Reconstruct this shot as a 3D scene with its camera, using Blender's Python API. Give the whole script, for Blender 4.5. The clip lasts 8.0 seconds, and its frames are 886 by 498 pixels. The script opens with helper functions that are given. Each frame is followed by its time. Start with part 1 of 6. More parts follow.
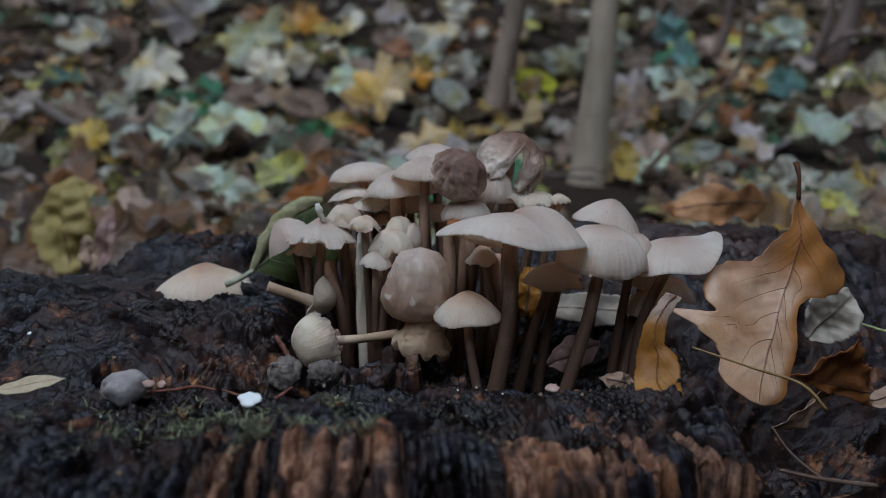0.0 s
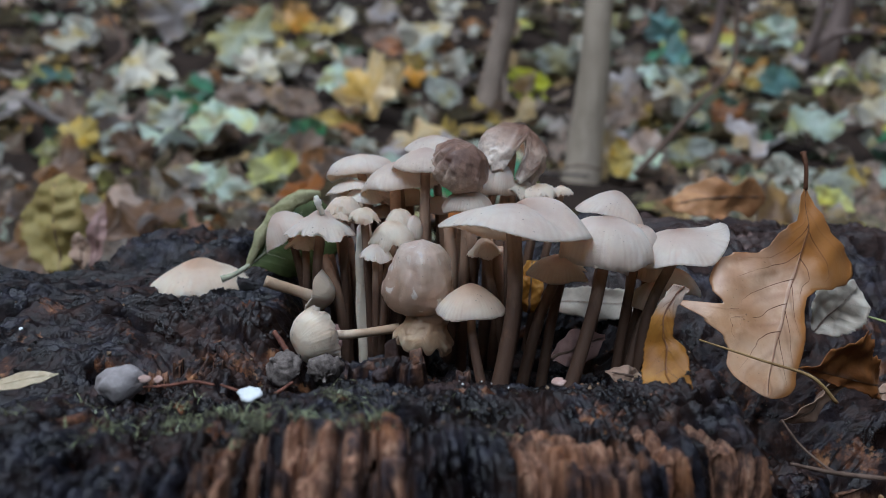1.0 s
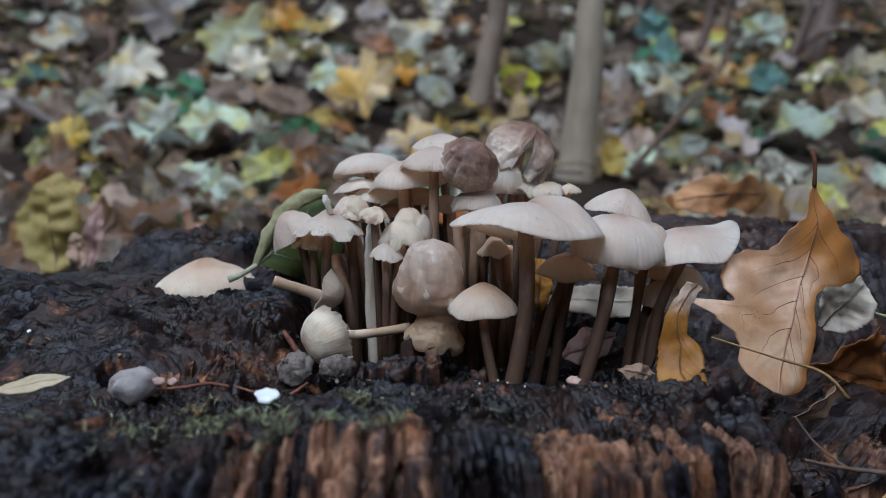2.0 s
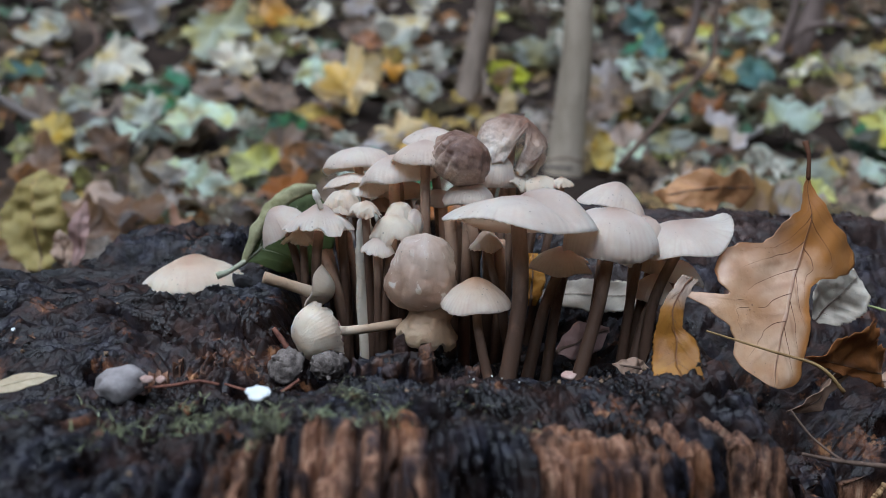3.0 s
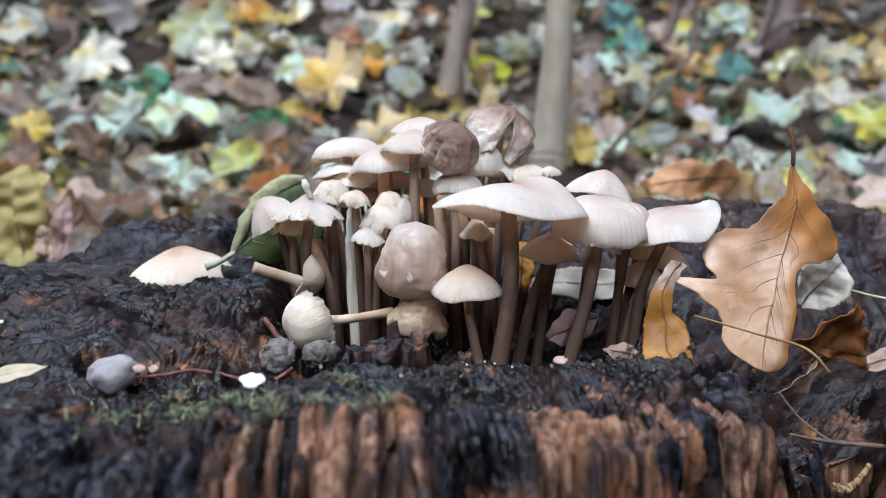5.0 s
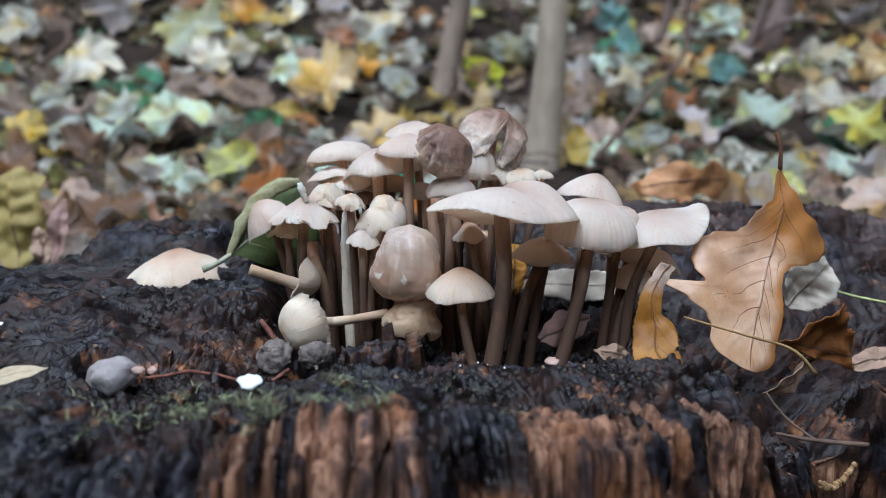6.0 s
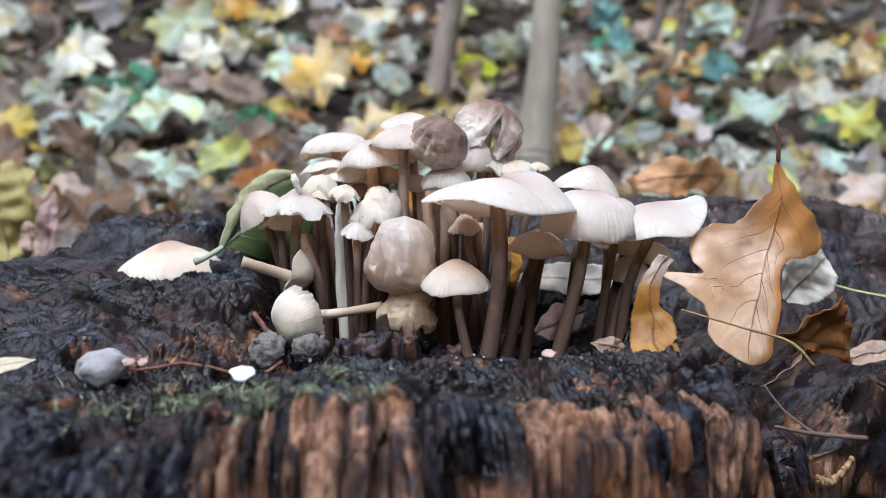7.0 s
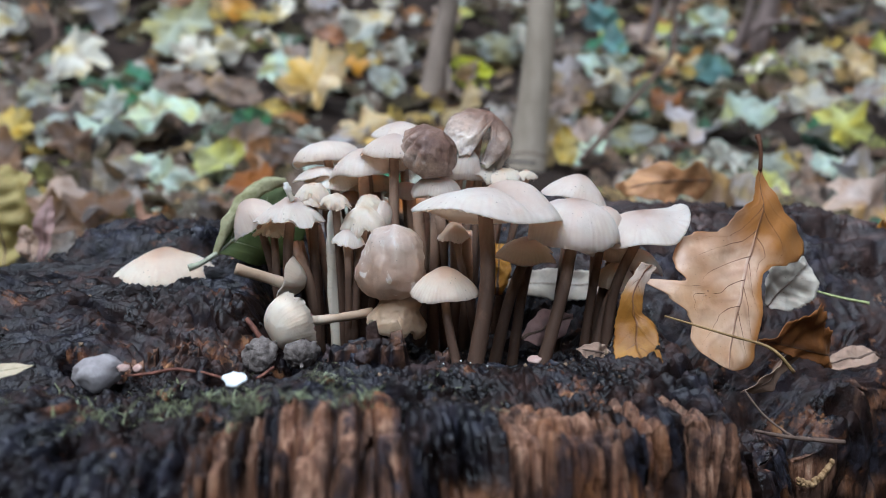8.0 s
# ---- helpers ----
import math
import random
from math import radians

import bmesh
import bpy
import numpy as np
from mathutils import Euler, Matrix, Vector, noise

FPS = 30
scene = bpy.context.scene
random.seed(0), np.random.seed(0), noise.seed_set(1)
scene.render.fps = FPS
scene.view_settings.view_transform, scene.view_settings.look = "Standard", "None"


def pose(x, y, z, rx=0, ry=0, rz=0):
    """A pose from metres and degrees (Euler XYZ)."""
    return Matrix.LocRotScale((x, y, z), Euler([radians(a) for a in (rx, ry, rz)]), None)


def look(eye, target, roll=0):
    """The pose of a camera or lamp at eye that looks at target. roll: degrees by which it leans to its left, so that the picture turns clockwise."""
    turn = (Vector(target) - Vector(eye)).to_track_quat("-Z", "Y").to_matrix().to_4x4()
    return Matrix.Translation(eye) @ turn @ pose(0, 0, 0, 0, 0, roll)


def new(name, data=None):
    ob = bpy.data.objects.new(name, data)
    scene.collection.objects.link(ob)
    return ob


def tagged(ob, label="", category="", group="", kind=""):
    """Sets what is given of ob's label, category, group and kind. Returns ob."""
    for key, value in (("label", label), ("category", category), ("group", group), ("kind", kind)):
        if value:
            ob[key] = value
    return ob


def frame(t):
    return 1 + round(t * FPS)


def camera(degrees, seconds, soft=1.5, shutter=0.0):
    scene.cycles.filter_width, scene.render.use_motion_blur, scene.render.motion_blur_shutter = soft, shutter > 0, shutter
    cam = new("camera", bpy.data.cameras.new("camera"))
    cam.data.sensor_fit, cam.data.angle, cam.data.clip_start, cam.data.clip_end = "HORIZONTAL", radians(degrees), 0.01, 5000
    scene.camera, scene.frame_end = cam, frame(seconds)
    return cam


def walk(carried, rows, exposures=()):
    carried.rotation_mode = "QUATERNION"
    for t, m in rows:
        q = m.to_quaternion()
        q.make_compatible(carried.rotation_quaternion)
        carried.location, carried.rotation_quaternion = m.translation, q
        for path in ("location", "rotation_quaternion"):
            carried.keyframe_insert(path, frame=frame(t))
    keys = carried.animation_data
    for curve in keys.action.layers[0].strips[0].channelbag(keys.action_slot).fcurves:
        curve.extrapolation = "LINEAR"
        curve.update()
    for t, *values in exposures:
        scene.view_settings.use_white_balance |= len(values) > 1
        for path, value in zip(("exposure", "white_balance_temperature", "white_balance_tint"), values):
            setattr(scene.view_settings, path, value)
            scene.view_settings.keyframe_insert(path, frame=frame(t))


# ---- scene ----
cam = camera(57.3, 8.0, soft=0.6)
cam.data.dof.use_dof, cam.data.dof.focus_distance, cam.data.dof.aperture_fstop = True, 0.35, 7.8
PATH = [
    (0, (0.00114, -0.01030, 0.37679), (-0.0031, 1.9665, 0.0732), -0.06),
    (0.5, (-0.00201, -0.00685, 0.37320), (0.0036, 1.9701, 0.0704), -0.12),
    (1, (-0.00396, -0.00371, 0.37171), (0.0153, 1.9735, 0.0714), -0.14),
    (1.5, (-0.01052, -0.00276, 0.37237), (0.0244, 1.9740, 0.0703), -0.23),
    (3, (-0.01647, 0.00181, 0.37058), (0.0658, 1.9753, 0.0563), -0.48),
    (3.5, (-0.01685, 0.00666, 0.36350), (0.0763, 1.9796, 0.0490), -0.60),
    (4, (-0.01792, 0.00541, 0.36436), (0.0904, 1.9771, 0.0470), -0.64),
    (4.5, (-0.01993, 0.00361, 0.36537), (0.1002, 1.9741, 0.0450), -0.72),
    (6, (-0.02094, -0.00534, 0.36933), (0.1225, 1.9631, 0.0460), -0.74),
    (6.5, (-0.02110, -0.00266, 0.36633), (0.1322, 1.9646, 0.0399), -0.61),
    (7, (-0.02208, -0.00156, 0.36541), (0.1405, 1.9651, 0.0403), -0.56),
    (7.5, (-0.01957, -0.00640, 0.36709), (0.1492, 1.9594, 0.0397), -0.37),
    (8, (-0.01920, -0.00900, 0.37004), (0.1510, 1.9569, 0.0442), -0.46),
]
EXPOSURES = [(0.0, -0.51, 5230, 6), (0.5, -0.24, 5230, 6), (1.0, 0.06, 5230, 6), (1.5, 0.07, 5230, 6), (3.0, 0.27, 5230, 6), (3.5, 0.86, 5230, 6), (4.0, 0.97, 5230, 6), (4.5, 1.04, 5230, 6), (6.0, 0.62, 5230, 6), (6.5, 0.65, 5230, 6), (7.0, 1.02, 5230, 6), (7.5, 0.8, 5230, 6), (8.0, 0.63, 5230, 6)]
walk(cam, [(t, look(eye, target, roll)) for t, eye, target, roll in PATH], EXPOSURES)

# ---- light: an overcast autumn wood ----
world = bpy.data.worlds.new("overcast_sky")
scene.world = world
world.use_nodes = True
wn = world.node_tree
sky = wn.nodes.new("ShaderNodeTexSky")
sky.sky_type, sky.sun_disc = "NISHITA", False
sky.sun_elevation, sky.sun_rotation = radians(72), radians(220)
sky.air_density, sky.dust_density, sky.ozone_density = 1.0, 4.0, 1.0
wn.nodes["Background"].inputs["Strength"].default_value = 0.15
cloud = wn.nodes.new("ShaderNodeHueSaturation")  # cloud takes most of the blue out of the sky
cloud.inputs["Saturation"].default_value = 0.4
wn.links.new(sky.outputs["Color"], cloud.inputs["Color"])
wn.links.new(cloud.outputs["Color"], wn.nodes["Background"].inputs["Color"])
sun = new("sun", bpy.data.lights.new("sun", "SUN"))
sun.data.energy, sun.data.angle, sun.data.color = 1.6, radians(50), (1.0, 0.97, 0.93)
sun.matrix_world = look((-0.35, -0.35, 1.5), (0.0, 0.35, 0.3))


# ---- material helpers ----
class Mat:
    """A node material with a Principled surface and short helpers."""

    def __init__(self, name, rough=0.8, **values):
        self.m = bpy.data.materials.new(name)
        self.m.use_nodes = True
        self.t = self.m.node_tree
        self.b = self.t.nodes["Principled BSDF"]
        self.b.inputs["Roughness"].default_value = rough
        for key, v in values.items():
            self.b.inputs[key.replace("_", " ")].default_value = v

    def node(self, kind, **props):
        n = self.t.nodes.new("ShaderNode" + kind)
        if "op" in props:
            n.operation = props["op"]
        if "data_type" in props:
            n.data_type = props["data_type"]
        if "blend" in props:
            n.blend_type = props["blend"]
        return n

    def put(self, sock, v):
        if isinstance(v, bpy.types.NodeSocket):
            self.t.links.new(v, sock)
        else:
            sock.default_value = v

    def coords(self, scale=(1, 1, 1), kind="Object"):
        tc, mp = self.node("TexCoord"), self.node("Mapping")
        mp.inputs["Scale"].default_value = scale
        self.t.links.new(tc.outputs[kind], mp.inputs["Vector"])
        return mp.outputs["Vector"]

    def noise(self, vec, scale, detail=6.0, rough=0.6, distort=0.0):
        n = self.node("TexNoise")
        self.put(n.inputs["Vector"], vec)
        for key, v in (("Scale", scale), ("Detail", detail), ("Roughness", rough), ("Distortion", distort)):
            n.inputs[key].default_value = v
        return n.outputs["Fac"]

    def voronoi(self, vec, scale, feature="F1"):
        n = self.node("TexVoronoi")
        n.feature = feature
        self.put(n.inputs["Vector"], vec)
        n.inputs["Scale"].default_value = scale
        return n.outputs["Distance"]

    def ramp(self, fac, *stops, constant=False):
        n = self.node("ValToRGB")
        if constant:
            n.color_ramp.interpolation = "CONSTANT"
        e = n.color_ramp.elements
        while len(e) < len(stops):
            e.new(0.5)
        for el, (p, c) in zip(e, stops):
            el.position = p
            el.color = (*c, 1) if isinstance(c, tuple) else (c, c, c, 1)
        self.put(n.inputs["Fac"], fac)
        return n.outputs["Color"]

    def mix(self, fac, a, b, blend="MIX"):
        n = self.node("MixRGB", blend=blend)
        self.put(n.inputs["Fac"], fac)
        for s, v in ((n.inputs["Color1"], a), (n.inputs["Color2"], b)):
            self.put(s, (*v, 1) if isinstance(v, tuple) else v)
        return n.outputs["Color"]

    def math(self, op, a, b=0.0, clamp=False):
        n = self.node("Math", op=op)
        n.use_clamp = clamp
        self.put(n.inputs[0], a)
        self.put(n.inputs[1], b)
        return n.outputs[0]

    def attr(self, name):
        n = self.node("Attribute")
        n.attribute_name = name
        return n.outputs["Fac"]

    def random(self):
        return self.node("ObjectInfo").outputs["Random"]

    def island(self):
        return self.node("NewGeometry").outputs["Random Per Island"]

    def colour(self, c):
        self.put(self.b.inputs["Base Color"], (*c, 1) if isinstance(c, tuple) else c)
        return self

    def rough(self, v):
        self.put(self.b.inputs["Roughness"], v)
        return self

    def bump(self, height, distance=0.001, strength=1.0):
        n = self.node("Bump")
        n.inputs["Distance"].default_value, n.inputs["Strength"].default_value = distance, strength
        self.put(n.inputs["Height"], height)
        self.put(self.b.inputs["Normal"], n.outputs["Normal"])
        return self

    def thin(self, share, colour):
        """Lets a share of the light through, as thin flesh does."""
        tr, mx = self.node("BsdfTranslucent"), self.node("MixShader")
        self.put(tr.inputs["Color"], (*colour, 1))
        mx.inputs["Fac"].default_value = share
        self.t.links.new(self.b.outputs[0], mx.inputs[1])
        self.t.links.new(tr.outputs[0], mx.inputs[2])
        self.t.links.new(mx.outputs[0], self.t.nodes["Material Output"].inputs["Surface"])
        return self

    def flesh(self, weight, scale, radius=(1.0, 0.6, 0.4)):
        self.b.inputs["Subsurface Weight"].default_value = weight
        self.b.inputs["Subsurface Scale"].default_value = scale
        self.b.inputs["Subsurface Radius"].default_value = radius
        return self


def cap_material(name, centre, middle, rim, blotch, wet=0.5, wrinkle=0.0, specks=1.0, painted_glints=False, through_light=0.48):
    m = Mat(name, wet, Specular_IOR_Level=0.3 if wet > 0.25 else 0.5)
    v = m.coords()
    zone = m.math("ADD", m.attr("zone"), m.math("MULTIPLY", m.math("SUBTRACT", m.noise(v, 55, 4), 0.5), 0.7))
    c = m.ramp(zone, (0.02, centre), (0.40, middle), (0.76, rim))
    big = m.noise(v, 38 + 70 * wrinkle, 6, 0.7)
    c = m.mix(m.ramp(big, (0.43, 0.0), (0.72 - 0.25 * wrinkle, 0.7 + 0.4 * wrinkle)), c, blotch)
    # darker lines that run out to the rim
    c = m.mix(m.ramp(m.attr("stripe"), (0.1, 0.0), (0.9, 0.5)), c, blotch)
    # soil specks, thick in some places and missing in others
    spot = m.math("ADD", m.voronoi(v, 390), m.math("MULTIPLY", m.noise(v, 60, 3), 1.0))
    c = m.mix(m.ramp(spot, (0.50, 0.85 * specks), (0.54, 0.0)), c, (0.10, 0.06, 0.045))
    # wet highlights painted into the colour as near-white dabs
    if painted_glints:
        glint = m.math("ADD", m.noise(m.coords((1, 1, 0.6)), 210, 3, 0.55, 0.8), m.math("MULTIPLY", m.noise(v, 45, 2), 0.4))
        c = m.mix(m.ramp(glint, (0.82, 0.0), (0.85, 0.85)), c, (0.88, 0.85, 0.80))
    m.colour(c)
    fine = m.math("ADD", m.math("MULTIPLY", m.attr("stripe"), 0.5), m.math("MULTIPLY", m.noise(v, 700, 4), 0.4))
    m.bump(m.math("ADD", fine, m.math("MULTIPLY", m.noise(v, 110 + 60 * wrinkle, 5, 0.6, 1.0), 0.8 + 2 * wrinkle)), 0.0009, 0.6)
    m.rough(m.ramp(big, (0.3, wet), (0.7, min(wet + 0.25, 1))))
    m.flesh(0.7, 0.0035, (1.0, 0.84, 0.70)).thin(through_light, (0.98, 0.89, 0.78))
    return m.m


M = {}
M["cap_pale"] = cap_material("pale_cap", (0.43, 0.295, 0.235), (0.76, 0.67, 0.60), (0.885, 0.84, 0.755), (0.55, 0.415, 0.345))
# tan lightened and warmed to imitate light coming through the caps above
M["cap_tan"] = cap_material("tan_cap", (0.52, 0.285, 0.17), (0.84, 0.65, 0.49), (0.92, 0.84, 0.71), (0.58, 0.39, 0.28))
M["cap_wet"] = cap_material("slimy_cap", (0.88, 0.80, 0.74), (0.72, 0.59, 0.50), (0.42, 0.28, 0.19), (0.42, 0.28, 0.205), 0.14, 0.3, 1.0, True)
M["cap_white"] = cap_material("white_cap", (0.62, 0.46, 0.30), (0.88, 0.79, 0.65), (0.92, 0.85, 0.72), (0.66, 0.52, 0.38))
M["cap_brown"] = cap_material("wrinkled_cap", (0.24, 0.14, 0.10), (0.44, 0.30, 0.23), (0.64, 0.50, 0.40), (0.10, 0.045, 0.03), 0.25, 0.35, 0.2, False, 0.10)
M["cap_withered"] = cap_material("withered_cap", (0.22, 0.12, 0.08), (0.55, 0.41, 0.32), (0.82, 0.72, 0.62), (0.13, 0.058, 0.036), 0.35, 0.3, 0.3, False, 0.15)
# dark first tone: brown of the top fold, with its shade painted in
M["cap_curl"] = cap_material("curled_cap", (0.34, 0.20, 0.11), (0.60, 0.43, 0.28), (0.76, 0.61, 0.43), (0.38, 0.23, 0.13), 0.3, 0.15, 0.3)


def gill_material():
    m = Mat("gills", 0.7)
    v = m.coords()
    # base colour raised to carry part of the warm glow under the caps
    c = m.ramp(m.noise(v, 90, 4), (0.3, (0.80, 0.60, 0.45)), (0.7, (0.94, 0.78, 0.63)))
    m.colour(c).thin(0.65, (1.0, 0.82, 0.64))
    return m.m


def stem_material(name, low, high):
    m = Mat(name, 0.6, Specular_IOR_Level=0.15)
    v = m.coords((1, 1, 0.12))
    c = m.ramp(m.math("ADD", m.attr("zone"), m.math("MULTIPLY", m.math("SUBTRACT", m.noise(v, 120, 4), 0.5), 0.4)), (0.34, low), (1.0, high))
    c = m.mix(m.ramp(m.noise(m.coords(), 160, 5), (0.55, 0.0), (0.75, 0.6)), c, (0.16, 0.09, 0.06))
    m.colour(c).bump(m.noise(v, 900, 4), 0.0004, 0.5).flesh(0.2, 0.001)
    return m.m


M["gill"] = gill_material()
# brown low tone, darkened further for the shade between crowded stems
M["stem"] = stem_material("brown_stem", (0.080, 0.047, 0.031), (0.74, 0.50, 0.35))
M["stem_pale"] = stem_material("pale_stem", (0.42, 0.30, 0.2), (0.78, 0.68, 0.55))
M["stem_white"] = stem_material("torn_white_stem", (0.55, 0.48, 0.38), (0.85, 0.82, 0.74))


def stump_material():
    """Charred, rotten wood: wet black crust on top, orange-brown broken fibre on the side."""
    m = Mat("rotten_wood", 0.4, Specular_IOR_Level=0.25)
    v = m.coords()
    grain = m.coords((1, 1, 0.07))
    char = m.ramp(m.noise(v, 60, 6, 0.65), (0.38, (0.0022, 0.0012, 0.0010)), (0.54, (0.012, 0.0058, 0.0045)), (0.70, (0.062, 0.031, 0.023)))
    # bluish sky sheen of the wet crust, put into the colour in patches
    blue = m.ramp(m.noise(v, 140, 4, 0.6), (0.42, (0.002, 0.0019, 0.0024)), (0.66, (0.046, 0.046, 0.062)))
    char = m.mix(m.ramp(m.noise(v, 22, 4), (0.45, 0.0), (0.60, 0.75)), char, blue)
    rust = m.ramp(m.noise(grain, 150, 5, 0.65), (0.38, (0.03, 0.012, 0.007)), (0.54, (0.13, 0.052, 0.024)), (0.68, (0.36, 0.18, 0.075)))
    decay = m.math("ADD", m.noise(v, 48, 6, 0.7), m.math("MULTIPLY", m.attr("rot"), 0.09))
    top = m.mix(m.ramp(decay, (0.60, 0.0), (0.67, 0.85)), char, rust)
    # umber rot where the crust has worn thin
    umber = m.ramp(m.noise(v, 170, 5, 0.65), (0.35, (0.006, 0.0035, 0.003)), (0.65, (0.06, 0.028, 0.018)))
    top = m.mix(m.math("MULTIPLY", m.attr("rot"), m.ramp(m.noise(v, 30, 4), (0.4, 0.3), (0.55, 0.9))), top, umber)
    top = m.mix(m.ramp(decay, (0.61, 0.0), (0.68, 0.9)), top, rust)
    tone = m.noise(m.coords((1, 1, 0.25)), 42, 3, 0.5)
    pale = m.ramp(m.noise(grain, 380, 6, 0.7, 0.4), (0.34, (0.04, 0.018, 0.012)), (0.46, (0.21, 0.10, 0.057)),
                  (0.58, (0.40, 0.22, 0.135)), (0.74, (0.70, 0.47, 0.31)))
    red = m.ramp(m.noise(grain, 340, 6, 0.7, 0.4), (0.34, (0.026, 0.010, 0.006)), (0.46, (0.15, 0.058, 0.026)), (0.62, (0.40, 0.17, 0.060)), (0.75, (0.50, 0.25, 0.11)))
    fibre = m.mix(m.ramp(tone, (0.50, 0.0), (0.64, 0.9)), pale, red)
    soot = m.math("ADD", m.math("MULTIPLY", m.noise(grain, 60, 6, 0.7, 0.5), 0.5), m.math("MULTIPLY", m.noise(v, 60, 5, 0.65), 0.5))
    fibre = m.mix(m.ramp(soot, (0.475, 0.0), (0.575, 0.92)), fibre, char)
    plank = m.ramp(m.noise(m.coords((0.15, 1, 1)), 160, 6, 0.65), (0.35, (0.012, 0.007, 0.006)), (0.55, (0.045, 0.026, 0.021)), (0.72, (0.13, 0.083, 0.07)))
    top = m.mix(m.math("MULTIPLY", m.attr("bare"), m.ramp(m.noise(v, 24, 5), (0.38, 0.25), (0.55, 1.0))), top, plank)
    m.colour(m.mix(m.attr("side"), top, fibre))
    wet = m.math("ADD", m.noise(v, 60, 4), m.math("MULTIPLY", m.attr("side"), 0.25))
    m.rough(m.ramp(wet, (0.34, 0.18), (0.50, 0.36), (0.68, 0.65)))
    h = m.math("ADD", m.math("MULTIPLY", m.noise(v, 330, 5, 0.6), 0.8), m.math("MULTIPLY", m.noise(grain, 600, 5), m.attr("side")))
    m.bump(h, 0.0016, 0.8)
    return m.m


M["stump"] = stump_material()


def leaf_material(name, base, dark, vein, rough=0.55, margin=None, gloss=0.22):
    m = Mat(name, rough, Specular_IOR_Level=gloss)
    v = m.coords()
    c = m.ramp(m.noise(v, 35, 5, 0.6), (0.3, dark), (0.62, base))
    c = m.mix(m.ramp(m.noise(v, 14, 4, 0.65), (0.48, 0.0), (0.64, 0.7)), c, (dark[0] * 0.62, dark[1] * 0.48, dark[2] * 0.4))
    pock = m.math("ADD", m.voronoi(v, 520), m.math("MULTIPLY", m.noise(v, 70, 3), 0.7))
    c = m.mix(m.ramp(pock, (0.36, 0.7), (0.42, 0.0)), c, tuple(x * 0.3 for x in dark))
    c = m.mix(m.ramp(m.noise(v, 150, 5, 0.7), (0.52, 0.0), (0.72, 0.5)), c, tuple(x * 0.7 for x in dark))
    c = m.mix(m.ramp(m.noise(v, 90, 4, 0.6), (0.55, 0.0), (0.75, 0.35)), c, tuple(min(0.8, x * 1.25 + 0.04) for x in base))
    if margin:
        turned = m.math("ADD", m.attr("margin"), m.math("MULTIPLY", m.math("SUBTRACT", m.noise(v, 60, 5), 0.5), 0.6))
        c = m.mix(m.ramp(turned, (0.35, 0.0), (0.75, 0.85)), c, margin)
    c = m.mix(m.attr("vein"), c, vein)
    m.colour(c)
    m.bump(m.math("ADD", m.attr("vein"), m.math("MULTIPLY", m.noise(v, 300, 5), 0.7)), 0.0008, 0.5)
    m.flesh(0.1, 0.0008)
    return m.m


M["leaf_oak"] = leaf_material("oak_brown", (0.63, 0.445, 0.31), (0.50, 0.29, 0.15), (0.20, 0.085, 0.04), 0.34, (0.34, 0.13, 0.015), 0.5)
M["leaf_bank"] = leaf_material("bank_oak_brown", (0.44, 0.24, 0.11), (0.27, 0.12, 0.045), (0.2, 0.09, 0.04), 0.5)
M["leaf_rust"] = leaf_material("leaf_rust", (0.42, 0.21, 0.032), (0.23, 0.095, 0.014), (0.12, 0.05, 0.02), 0.45, (0.42, 0.33, 0.27))
M["leaf_dark"] = leaf_material("leaf_dark_brown", (0.30, 0.12, 0.03), (0.14, 0.05, 0.015), (0.06, 0.03, 0.015), 0.5)
M["leaf_pale"] = leaf_material("leaf_pale_grey", (0.62, 0.56, 0.46), (0.44, 0.38, 0.31), (0.30, 0.25, 0.2), 0.6)
# green darkened to imitate the shadow inside the cupped blade
M["leaf_green"] = leaf_material("leaf_green", (0.10, 0.125, 0.038), (0.045, 0.065, 0.018), (0.16, 0.18, 0.08), 0.6, (0.30, 0.28, 0.15))
M["leaf_yellow"] = leaf_material("leaf_yellow", (0.36, 0.29, 0.10), (0.22, 0.17, 0.055), (0.4, 0.28, 0.1), 0.6)
M["leaf_mauve"] = leaf_material("leaf_mauve", (0.38, 0.24, 0.21), (0.24, 0.15, 0.13), (0.2, 0.12, 0.1), 0.55)
M["leaf_mint"] = leaf_material("leaf_mint", (0.50, 0.59, 0.48), (0.34, 0.46, 0.36), (0.56, 0.64, 0.5), 0.6)
M["leaf_deep"] = leaf_material("leaf_deep_green", (0.03, 0.17, 0.08), (0.02, 0.10, 0.055), (0.08, 0.2, 0.1), 0.5)
M["leaf_lime"] = leaf_material("leaf_lime", (0.60, 0.62, 0.05), (0.30, 0.36, 0.04), (0.5, 0.5, 0.1), 0.55)
M["leaf_cream"] = leaf_material("leaf_cream", (0.72, 0.70, 0.55), (0.55, 0.54, 0.42), (0.5, 0.48, 0.35), 0.6)
M["leaf_sliver"] = leaf_material("leaf_sliver", (0.56, 0.47, 0.33), (0.44, 0.35, 0.22), (0.4, 0.32, 0.2), 0.6)
M["leaf_teal"] = leaf_material("leaf_teal", (0.12, 0.30, 0.27), (0.06, 0.17, 0.17), (0.2, 0.36, 0.3), 0.5)
M["leaf_tan"] = leaf_material("leaf_tan", (0.40, 0.28, 0.20), (0.26, 0.17, 0.12), (0.2, 0.12, 0.08), 0.6)


